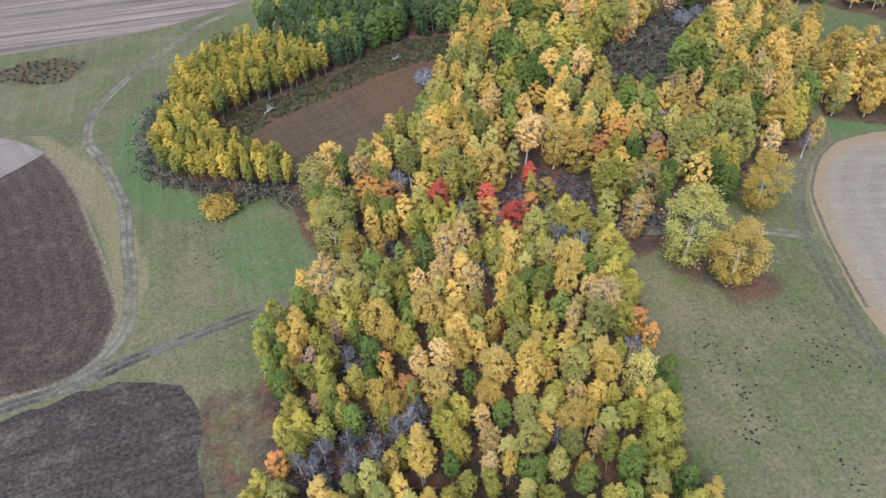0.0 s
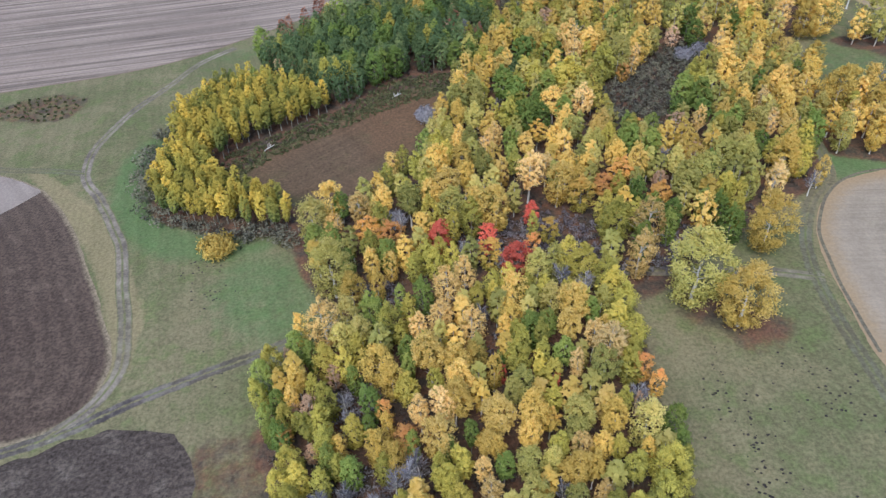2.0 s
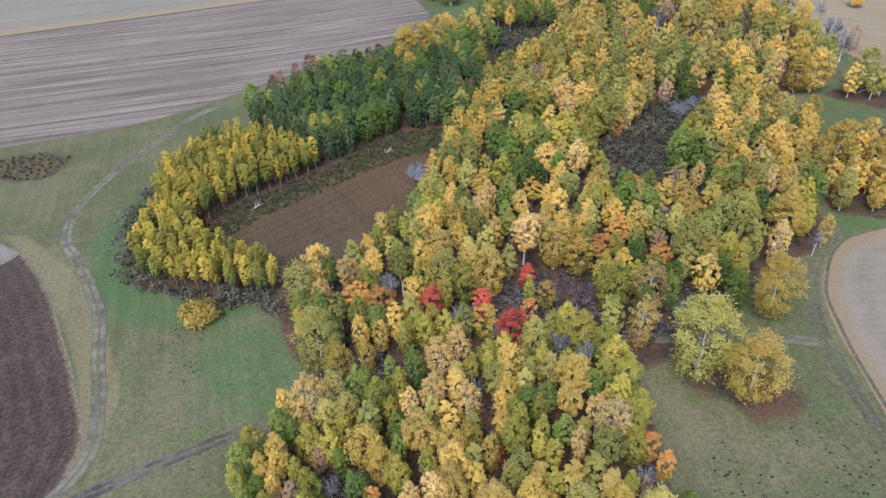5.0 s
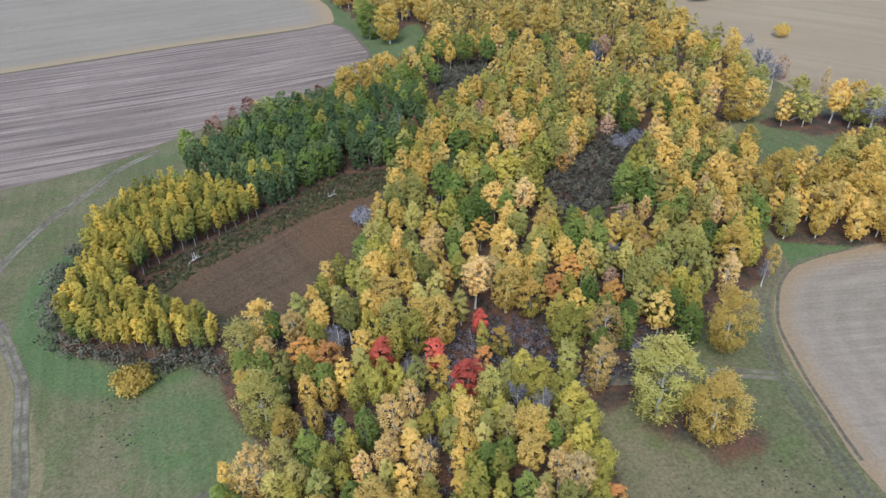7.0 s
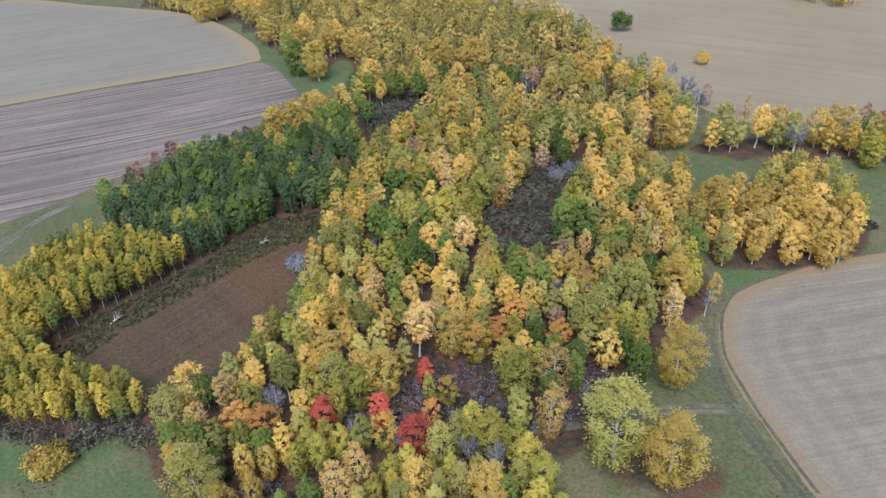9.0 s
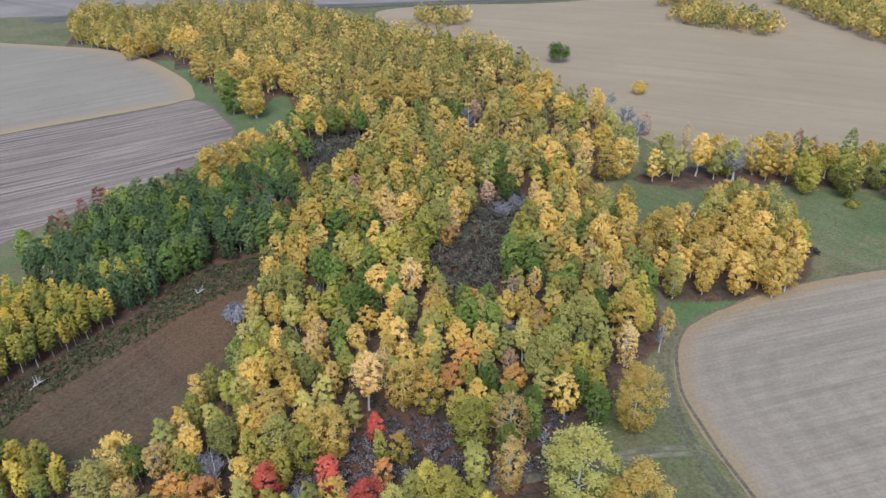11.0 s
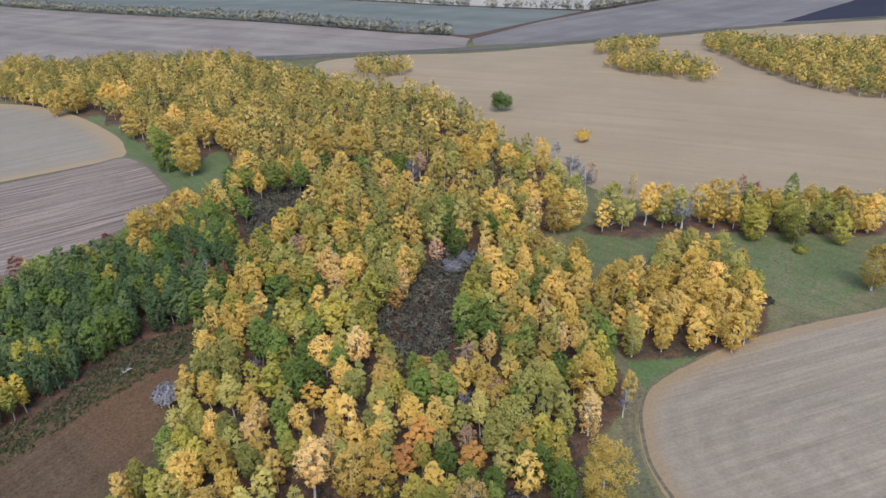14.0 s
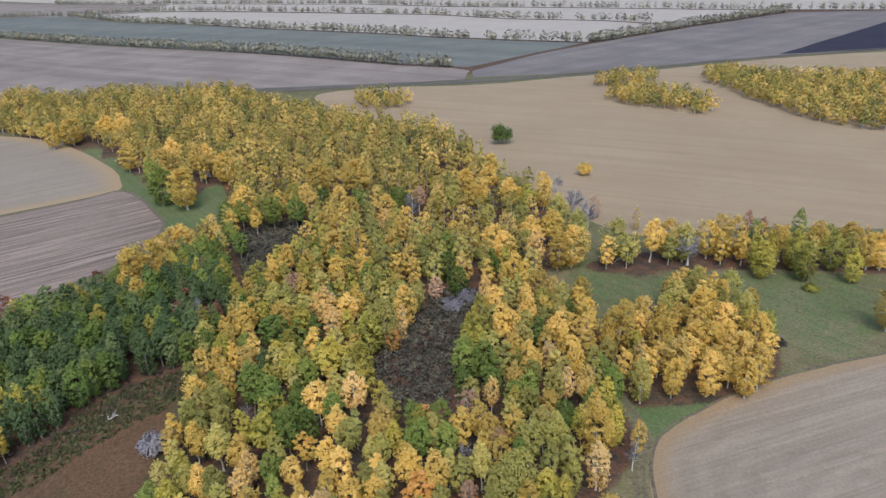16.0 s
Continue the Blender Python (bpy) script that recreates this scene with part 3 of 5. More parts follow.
def cards(centres, radii, count, size, droop=0.0, flat_z=0.8, seed=0, axis=None, rise=0.0, grit=1.0):
    """Leaf sprays: small pointed blades spread over clumps. Returns points, faces, tones and the way each leaf faces.
    axis: the middle of the crown, away from which the leaves turn; rise: how far the outer sprays point upwards."""
    g = np.random.default_rng(seed)
    k = len(centres)
    ci = np.repeat(np.arange(k), count)
    n = len(ci)
    d = g.normal(size=(n, 3))
    d[:, 2] = d[:, 2] * 0.9 + 0.3
    d /= np.linalg.norm(d, axis=1)[:, None]
    tuft = g.random(n) < 0.14
    rad = radii[ci] * (0.5 + 0.62 * g.random(n) + grit * (0.63 * g.random(n) - 0.35)) * np.where(tuft, 1.35, 1.0)
    pos = centres[ci] + d * rad[:, None] * np.array([1, 1, flat_z])
    pos[:, 2] -= droop * g.random(n)
    out = d if axis is None else centres[ci] - axis
    out = out / np.maximum(np.linalg.norm(out, axis=1), 1e-6)[:, None]
    face = 0.24 * d + 0.62 * out + 0.4 * grit * g.normal(size=(n, 3)) + np.array([0, 0, 0.42])
    face /= np.linalg.norm(face, axis=1)[:, None]
    nor = face + max(0.42 * grit, 0.2) * g.normal(size=(n, 3))
    tip = np.where((tuft | (g.random(n) < 0.22))[:, None], d + 0.4 * g.normal(size=(n, 3)) + np.array([0, 0, rise]), g.normal(size=(n, 3)))
    tip /= np.linalg.norm(tip, axis=1)[:, None]
    nor -= 0.85 * tip * (nor * tip).sum(1)[:, None]
    nor /= np.linalg.norm(nor, axis=1)[:, None]
    a = tip - nor * (tip * nor).sum(1)[:, None]
    a /= np.linalg.norm(a, axis=1)[:, None]
    b = np.cross(nor, a)
    s = size * (0.55 + 0.9 * g.random(n))[:, None]
    v = np.stack([pos - a * s * 0.8 - b * s * 0.46, pos + a * s * 1.2, pos - a * s * 0.5 + b * s * 0.6], axis=1)
    turn = (np.cross(v[:, 1] - v[:, 0], v[:, 2] - v[:, 0]) * face).sum(1) < 0
    v[turn] = v[turn][:, [0, 2, 1]]
    tone = np.clip(0.38 + 0.4 * (g.random(k)[ci] - 0.25) + 0.6 * grit * (g.random(n) - 0.5), 0, 1)
    return v.reshape(-1, 3), np.arange(3 * n).reshape(n, 3), np.repeat(tone, 3), np.repeat(face, 3, axis=0)


def tube(points, radii, sides=6):
    """A tapered limb along a line."""
    v, f = [], []
    for i, (p, r) in enumerate(zip(points, radii)):
        p = Vector(p)
        t = (Vector(points[min(i + 1, len(points) - 1)]) - Vector(points[max(i - 1, 0)])).normalized()
        x = t.orthogonal().normalized()
        y = t.cross(x)
        for k in range(sides):
            a = 2 * math.pi * k / sides
            v.append(p + (x * math.cos(a) + y * math.sin(a)) * r)
        if i:
            o = (i - 1) * sides
            f += [(o + k, o + (k + 1) % sides, o + sides + (k + 1) % sides, o + sides + k) for k in range(sides)]
    return v, f


def trunk_mesh(name, height, radius, bark, limbs, seed, spread, stems=1, reach_up=0.93):
    """Trunk with limbs that reach into the crown."""
    g = random.Random(seed)
    verts, faces = [], []

    def grow(points, radii, sides):
        v, f = tube(points, radii, sides)
        o = len(verts)
        verts.extend(v)
        faces.extend(tuple(i + o for i in q) for q in f)

    for s in range(stems):
        lean = Vector((g.uniform(-1, 1), g.uniform(-1, 1), 0)) * (0.5 if stems == 1 else 1.6)
        base = Vector((g.uniform(-0.3, 0.3), g.uniform(-0.3, 0.3), -0.15)) * (0 if stems == 1 else 1) + Vector((0, 0, -0.15))
        line = [base + lean * (t ** 1.4) + Vector((g.uniform(-0.12, 0.12), g.uniform(-0.12, 0.12), height * reach_up * t)) for t in (0, 0.04, 0.25, 0.5, 0.75, 1)]
        grow(line, [radius * k for k in (1.5, 1.05, 0.85, 0.62, 0.36, 0.08)], 7)
        for i in range(limbs):
            t = g.uniform(0.3, 0.85)
            start = base + lean * (t ** 1.4) + Vector((0, 0, height * reach_up * t))
            a = g.uniform(0, 6.283)
            reach = spread * (1.1 - 0.75 * t) * g.uniform(0.7, 1.1)
            tip = start + Vector((math.cos(a) * reach, math.sin(a) * reach, reach * g.uniform(0.5, 1.1)))
            mid = (start + tip) / 2 + Vector((0, 0, -0.1 * reach))
            r = radius * 0.42 * (1 - 0.6 * t)
            grow([start, mid, tip], [r, r * 0.6, r * 0.15], 4)
    return raw_mesh(name, [tuple(v) for v in verts], faces, [bark])


def crown_points(form, n, height, width, seed, lobes=None, low=None, full=False):
    """Centres and sizes of the clumps that make up a crown: several upright eggs grown together."""
    g = np.random.default_rng(seed)
    start, fat, count, reach, girth = {"oval": (0.32, 0.50, 5, 0.42, 0.58), "round": (0.30, 0.52, 5, 0.44, 0.58), "column": (0.18, 0.58, 2, 0.34, 0.74), "thin": (0.30, 0.50, 6, 0.46, 0.50)}[form]
    low = start if low is None else low
    if full:
        reach, girth = reach * 0.72, girth * 1.22
    count = min(lobes or count, count)
    turn = g.random() * 6.283
    eggs = []
    for i in range(count):
        off = 0.0 if i == 0 and count > 1 else width * reach * g.uniform(0.8, 1.15)
        a = turn + 2.399 * i + g.normal(0, 0.2)
        top = height * (0.98 if i == 0 else g.uniform(0.74, 0.95))
        eggs.append((off * math.cos(a), off * math.sin(a), height * (low + 0.12 * g.random()), top, width * girth * g.uniform(0.85, 1.15) * (0.9 if i == 0 and count > 1 else 1.0)))

    def outline(s):
        s = np.clip(s, 0, 1)
        return np.where(s < fat, np.sqrt(np.clip(1 - ((fat - s) / fat) ** 2, 0, 1)), np.clip(1 - (np.maximum(s - fat, 0) / (1 - fat)) ** 2.2, 0, 1) ** 0.5)

    pts, sizes = [], []
    want = int(n * (1.0 if count == 1 else 1.35) / count)
    for i, (ex, ey, z0, z1, r) in enumerate(eggs):
        s = np.clip((np.arange(want) + 0.5) / want + g.normal(0, 0.02, want), 0.02, 0.985)
        a = np.arange(want) * 2.39996 + g.normal(0, 0.3, want)
        rad = r * outline(s) * g.uniform(0.5, 1.0, want) * 0.95
        p = np.column_stack([ex + rad * np.cos(a), ey + rad * np.sin(a), z0 + (z1 - z0) * s])
        keep = np.ones(want, bool)
        for j, (qx, qy, q0, q1, qr) in enumerate(eggs):
            if j != i:
                h = (p[:, 2] - q0) / (q1 - q0)
                near = np.hypot(p[:, 0] - qx, p[:, 1] - qy) < 0.62 * qr * outline(h)
                keep &= ~(near & (h > 0.03) & (h < 0.9))
        pts.append(p[keep])
        sizes.append(r * (0.2 + 0.2 * g.random(want))[keep])
    return np.vstack(pts), np.concatenate(sizes)


def twig_crown(height, width, n, seed):
    """Bare branches: boughs that fan upwards, each with thin side twigs."""
    g = np.random.default_rng(seed)
    boughs = 16
    t = 0.22 + 0.55 * g.random(boughs)
    a = g.random(boughs) * 2 * np.pi
    root = np.column_stack([np.zeros(boughs), np.zeros(boughs), t * height])
    way = np.column_stack([np.cos(a), np.sin(a), 1.0 + 0.8 * g.random(boughs)])
    way /= np.linalg.norm(way, axis=1)[:, None]
    ln = width * (1.3 - 0.7 * t) * (0.8 + 0.4 * g.random(boughs)) * 1.25
    bi = g.integers(0, boughs, n)
    u = 0.25 + 0.75 * g.random(n)
    start = root[bi] + way[bi] * (ln[bi] * u)[:, None] * 0.85
    out = way[bi] + 0.5 * g.normal(size=(n, 3)) + np.array([0, 0, 0.25])
    out /= np.linalg.norm(out, axis=1)[:, None]
    side = np.cross(out, g.normal(size=(n, 3)))
    side /= np.linalg.norm(side, axis=1)[:, None]
    w = (0.022 + 0.022 * g.random(n))[:, None]
    end = start + out * (ln[bi] * (0.25 + 0.3 * g.random(n)))[:, None]
    v = np.stack([start - side * w, start + side * w, end + side * w * 0.4, end - side * w * 0.4], axis=1).reshape(-1, 3)
    return v, np.arange(4 * n).reshape(n, 4), np.repeat(g.random(n), 4)


# kind: name, label, category, bark, crown form, clumps, sprays a clump, spray size, width of the model crown
KINDS = {
    "gold": ("birch_tree", "tall birch with dense golden yellow leaves", "tree", BIRCH_BARK, "oval", 118, 25, 0.30, 3.2),
    "pale": ("birch_tree", "pale straw-gold birch with thinning leaves and white limbs", "tree", BIRCH_BARK, "thin", 112, 18, 0.28, 3.2),
    "palelime": ("birch_tree", "birch with faded green and gold leaves", "tree", BIRCH_BARK, "oval", 118, 24, 0.29, 3.2),
    "lime": ("broadleaf_tree", "rounded tree with yellow-green leaves", "tree", GREY_BARK, "round", 112, 26, 0.30, 3.0),
    "green": ("broadleaf_tree", "leafy tree still green in autumn", "tree", GREY_BARK, "round", 112, 26, 0.30, 3.0),
    "dark": ("poplar_tree", "dark green tree on a bare grey trunk", "tree", GREY_BARK, "oval", 100, 24, 0.31, 2.9),
    "aspen": ("aspen_tree", "slim young aspen with yellow crown", "tree", GREY_BARK, "column", 70, 24, 0.27, 2.2),
    "orange": ("maple_tree", "small maple turning orange at the top", "tree", GREY_BARK, "round", 66, 32, 0.29, 2.6),
    "red": ("maple_tree", "small maple with bright red leaves", "tree", GREY_BARK, "round", 64, 32, 0.29, 2.6),
    "rust": ("maple_tree", "small maple with dull rust-red leaves", "tree", GREY_BARK, "round", 62, 30, 0.29, 2.6),
    "russet": ("birch_tree", "birch with pinkish russet leaves", "tree", BIRCH_BARK, "thin", 106, 20, 0.275, 3.0),
    "bare": ("bare_tree", "leafless tree with pale grey branches", "tree", BIRCH_BARK, "twig", 0, 0, 0, 2.6),
}
MODEL_HEIGHT = 14.0
GRAIN = {"finest": (3.6, 0.5), "fine": (1.7, 0.74), "middle": (1.0, 0.98), "coarse": (0.58, 1.22)}  # how many leaf sprays, and how large, by distance
models = {}


def model(kind, variant, grain):
    """Meshes of one tree, made once and shared."""
    if (kind, variant, grain) not in models:
        name, label, cat, bark, form, clumps, count, size, width = KINDS[kind]
        seed = sum(map(ord, kind)) * 10 + variant
        stems = 2 if kind in ("pale", "gold") and variant == 1 else 1
        thin = kind in ("pale", "russet", "bare")
        tm = trunk_mesh("trunk", MODEL_HEIGHT, 0.17 if kind == "aspen" else 0.22, bark, 20 if thin else 7, seed, width * (1.3 if thin else 0.6), stems, 0.93 if thin else 0.6)
        if form == "twig":
            v, f, tone = twig_crown(MODEL_HEIGHT, width, {"finest": 1300, "fine": 1300, "middle": 800, "coarse": 500}[grain], seed)
            cm = raw_mesh("crown", v, f, [LEAF[kind]], {"tone": tone, "own": np.zeros(len(v))})
        else:
            many, large = GRAIN[grain]
            c, r = crown_points(form, clumps + (24 if variant == 3 else 0), MODEL_HEIGHT, width, seed, low=0.05 if variant == 3 else None, full=variant == 3)
            v, f, tone, facing = cards(c, r, int(count * many), size * large, 0.35 if form == "oval" else 0.15, 0.95, seed, np.array([0, 0, 0.5 * MODEL_HEIGHT]), 0.55 if thin or kind == "gold" else 0.15, {"coarse": 0.4, "middle": 0.75}.get(grain, 1.0))
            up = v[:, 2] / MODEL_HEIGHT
            # Tone climbs with height, so crowns run lighter towards the top.
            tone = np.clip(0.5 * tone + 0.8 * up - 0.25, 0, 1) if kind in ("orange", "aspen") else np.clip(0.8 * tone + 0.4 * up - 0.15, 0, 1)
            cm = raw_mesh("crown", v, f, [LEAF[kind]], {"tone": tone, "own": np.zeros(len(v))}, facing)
        models[kind, variant, grain] = (tm, cm)
    return models[kind, variant, grain]


standing, planted = [], {}


def at_edge(x, y):
    """Whether a tree stands free or at the border of a wood, so that its leaves reach low."""
    if any(edge_distance([(x, y)], rim)[0] > -4.0 for rim in (*GAPS, THICKET)) or (95 < x < 152 and y < 188):
        return True
    return all(edge_distance([(x, y)], rim)[0] < 4.5 for rim in WOOD_RIM.values())


def tree_height(kind, r):
    if kind == "bare":
        return min(12.0, 4.0 + 2.6 * r)
    return min(17.5, 6.0 + 2.3 * r) * (0.8 if kind in ("red", "orange", "rust", "russet") else 1.0)


def plant(kind, x, y, r, height=None):
    """One tree of crown radius r: an empty at its foot with trunk and crown."""
    name, label, cat, *_rest, width = KINDS[kind]
    planted[name] = planted.get(name, 0) + 1
    away = math.hypot(y, 60.0)
    grain = "finest" if r / away > 0.031 else "fine" if r / away > 0.0185 else "middle" if r / away > 0.0105 else "coarse"
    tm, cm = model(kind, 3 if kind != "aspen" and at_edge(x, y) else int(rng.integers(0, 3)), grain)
    height = height or tree_height(kind, r) * rng.uniform(0.92, 1.08)
    root = new(name)
    root.empty_display_size = 0.5
    k = r * CROWN_FIT / width
    root.matrix_world = Matrix.LocRotScale((x, y, float(land(x))), Euler((radians(rng.normal(0, 1.5)), radians(rng.normal(0, 1.5)), rng.uniform(0, 6.283))), (k, k, height / MODEL_HEIGHT))
    for part_name, me in (("trunk", tm), ("crown", cm)):
        ob = new(part_name, me)
        ob.parent = root
    standing.append((x, y, r))
    return tagged(root, label, cat, group="trees of the wood", kind="")


CROWN_FIT = 1.16  # from a crown's radius to the spread of its lobes


def grove(kind, places):
    for x, y, r in places:
        plant(kind, x, y, r)


grove("palelime", [(15.3, 54, 1.7), (17.6, 57.1, 1.6), (11.8, 58, 2.1), (12, 63, 1.9), (15.1, 63.6, 1.5), (20.3, 68.4, 1.9), (30.8, 68.6, 2.4), (21.1, 71.1, 2.4), (11, 76.6, 1.6), (12.5, 77.9, 1.9), (26.3, 79.8, 2.4), (-18.4, 91.9, 2), (-14.9, 92.9, 2.1), (-17.7, 96.5, 2.3), (29.8, 96.8, 1.6), (20.4, 98.2, 1.9), (48.3, 99.9, 5.6), (19.2, 107, 2.5), (22.6, 108.7, 2), (-21.7, 109.9, 4.1), (3.6, 127.9, 3.1), (-27.7, 129.1, 3.3), (55.2, 130.1, 3.3), (69.8, 130.2, 1.6), (-6.1, 131.6, 2.8), (59.8, 132.5, 3.1), (-14.6, 132.9, 1.5), (55.7, 138.7, 2.3), (71.7, 139.2, 2.9), (67.2, 140.8, 2.7)])
grove("palelime", [(-1.7, 142.9, 2.1), (71.6, 143.2, 2.2), (11.8, 145.1, 2.2), (98.9, 147.6, 2.3), (72.8, 150.7, 2.2), (40.2, 151.8, 1.9), (38.6, 152.2, 1.9), (80.1, 152.9, 2.2), (8.6, 155.8, 2.5), (34.7, 157.9, 2.1), (78.8, 159.4, 2), (4.2, 159.9, 1.8), (99.6, 161.4, 2), (142.2, 162.1, 2.6), (-0.2, 162.6, 2.2), (11.1, 167.8, 2.8), (127.9, 170.9, 3.1), (124.6, 172, 2.5), (147.5, 172.1, 3), (12.3, 173.8, 2.1), (84.5, 174.4, 2.3), (139.3, 176.8, 3), (6.5, 179.5, 2.3), (11.9, 179.9, 2.7), (81.8, 187.3, 2.4), (103.3, 187.7, 2.3), (55.7, 196.8, 3.6), (157, 202, 3.2), (138.5, 214.1, 3.9), (12.6, 215.1, 2.6)])
grove("palelime", [(112, 223.4, 3.3), (32.8, 225.3, 3.2), (133.1, 225.5, 3.6), (47.1, 226.7, 2.2), (122.3, 244.9, 2.6), (137.8, 245.8, 3.5), (49.5, 247.2, 2.5), (113.1, 253.3, 2.6), (108, 272.1, 3)])
grove("gold", [(19.3, 53.7, 1.1), (8.3, 54.6, 1.1), (-4.3, 55.8, 2.2), (-8.9, 56.5, 1.2), (18.5, 61.1, 2.3), (21.3, 62, 1.5), (30.1, 64.7, 1.1), (23.2, 65.3, 1.6), (-8.5, 66.5, 1.7), (7.9, 67.2, 1.2), (6, 67.9, 1.7), (12.3, 68.2, 1.9), (-11.4, 68.4, 1.9), (-1.5, 68.7, 2.6), (-17.2, 69.5, 1.1), (25.8, 69.9, 2.1), (8.2, 72, 2.7), (13.6, 72, 2.3), (-9.7, 72.9, 1), (1.3, 75.4, 2.6), (-26, 79.2, 1.1), (2.4, 79.9, 2.1), (-9.2, 81.9, 2), (8.4, 82.1, 1.4), (-25.3, 82.7, 1.6), (1.6, 83, 2.4), (4.6, 84.6, 2), (-2.4, 85, 2.8), (-11.2, 85.1, 2.9), (22.3, 90.5, 2)])
grove("gold", [(28.8, 90.8, 1.3), (11.2, 92.6, 1.3), (54.8, 92.9, 4.5), (12.7, 93.9, 1.8), (23.9, 94.4, 2.8), (-26.6, 95.4, 1.5), (13.6, 99.9, 2.4), (-17.4, 104, 2.4), (-12.5, 106.2, 1.5), (-10.1, 112, 1.5), (-14.3, 113.2, 1.6), (67, 113.2, 4), (-3.6, 122.1, 2.3), (13, 126.8, 3.5), (8.4, 130.3, 2.2), (87.6, 133.6, 1.4), (-12.4, 134.2, 2.1), (-0.8, 134.2, 2.3), (-24.2, 134.3, 3.1), (27.7, 134.4, 2.9), (3, 136, 3), (79.5, 136.6, 3.2), (32.5, 137.6, 1.7), (120.4, 139, 2.4), (46.7, 140.1, 2.6), (7, 140.9, 2.1), (35.5, 141, 1.9), (30.8, 141.6, 2.1), (128.2, 142.8, 2), (83.7, 143.1, 2.1)])
grove("gold", [(113.6, 143.1, 2.7), (43.6, 144.7, 2.4), (173.7, 145.1, 3.2), (0.5, 146.3, 2.9), (106.3, 146.3, 2), (125.3, 146.6, 3.2), (6.2, 147, 2.4), (43.8, 147.5, 1.7), (61.3, 147.8, 2.4), (109.8, 149.5, 2.9), (-10.8, 150.2, 1.7), (135.2, 150.7, 2.7), (87.1, 151.2, 2.2), (122.3, 151.9, 3.2), (23.1, 153.6, 1.9), (29.8, 154.4, 2.4), (119.2, 155.2, 3), (131.4, 157.4, 3.1), (7.1, 158.3, 2.2), (43.5, 159.4, 2.2), (113.4, 159.4, 2.8), (41.4, 159.5, 1.8), (90.1, 159.8, 1.8), (74.7, 161.8, 2), (80, 162.3, 2.4), (34.4, 163.1, 2.3), (14.5, 163.1, 2.1), (129.8, 165.4, 3.5), (105.8, 165.8, 4), (102.9, 166.2, 2.2)])
grove("gold", [(115.9, 169.3, 2.6), (92.5, 169.5, 2.1), (141.8, 170.3, 2.3), (205, 170.7, 3.1), (6.7, 171.7, 2.3), (80.3, 171.8, 2.4), (32.6, 172.1, 2.9), (201.9, 172.9, 2.9), (93.7, 174.1, 2.7), (1.7, 174.4, 1.8), (103.5, 175.9, 2.5), (202.5, 179.3, 3.2), (81.9, 179.7, 3.1), (91.1, 183.9, 2.7), (195.7, 186, 3), (110.1, 188.8, 2.6), (184, 189.4, 3), (8.1, 189.8, 2.5), (104, 193.4, 2.3), (15.6, 194.6, 1.5), (86.4, 194.6, 2.8), (20.7, 195.4, 2.4), (172.8, 197.6, 3.6), (102.5, 197.7, 2.5), (10.6, 200.4, 2), (165.3, 200.9, 3.4), (99.5, 202.7, 2.6), (63.5, 202.9, 3), (175, 205.4, 2.8), (148.2, 206.9, 3.5)])
grove("gold", [(154.5, 207.2, 3.5), (49.1, 207.6, 2.9), (98.1, 209.4, 2), (31.8, 212.3, 3.1), (52.9, 212.4, 2.5), (124, 214.7, 4.3), (118.9, 214.8, 3.4), (23.2, 215.4, 3), (104.3, 224, 3.5), (102.7, 228, 3.6), (125.3, 229, 3.8), (117.6, 230.4, 3.8), (53.3, 233.2, 3.1), (99.9, 237.1, 2.4), (27.2, 240.2, 1.5), (95.5, 243.6, 2.9), (46.7, 247.1, 2.4), (40.8, 249.2, 2.7), (-3.4, 250.4, 2.5), (56.5, 251.8, 3.7), (-2.4, 252.9, 1.7), (-6.4, 257.7, 2.4), (-7.5, 259.4, 2.1), (4.8, 263.1, 2.6), (-3.8, 264.3, 4.4), (142.9, 264.4, 2.8), (129, 266.1, 4.1), (4.6, 267.6, 2.2), (115.1, 269.6, 3.4), (-4.9, 269.8, 3.5)])
grove("gold", [(1.4, 271.3, 3.9), (119.7, 271.7, 3.3), (147.5, 272.6, 3), (3.6, 276.1, 3.6), (84.3, 279, 3), (4.9, 283, 3), (12.2, 283.5, 3.7), (72.9, 285.4, 2.8), (121.2, 288, 3.9), (131.6, 288.5, 3.5), (8.7, 288.7, 3.2), (37.9, 293.2, 2.3), (69.9, 294.8, 3.1), (21.9, 295.8, 2.5), (139.6, 302.7, 3.3), (60.6, 308, 3.2), (36.7, 310.6, 4.2), (32.2, 312, 2.9), (82.1, 312, 5.4), (68.5, 318.5, 5.5), (15.9, 340.1, 5.2), (16.3, 353.1, 4.7), (36.1, 365.8, 4.4), (24.7, 378.9, 4.9), (9.7, 383.9, 5.3), (28.8, 384, 4.6), (14.6, 406.5, 4.5), (-6.5, 416.9, 4.2), (-16.9, 486.2, 4.9), (-9.4, 490.7, 4.7)])
grove("gold", [(-47.4, 493.5, 4.2), (-37, 496.9, 6.6)])
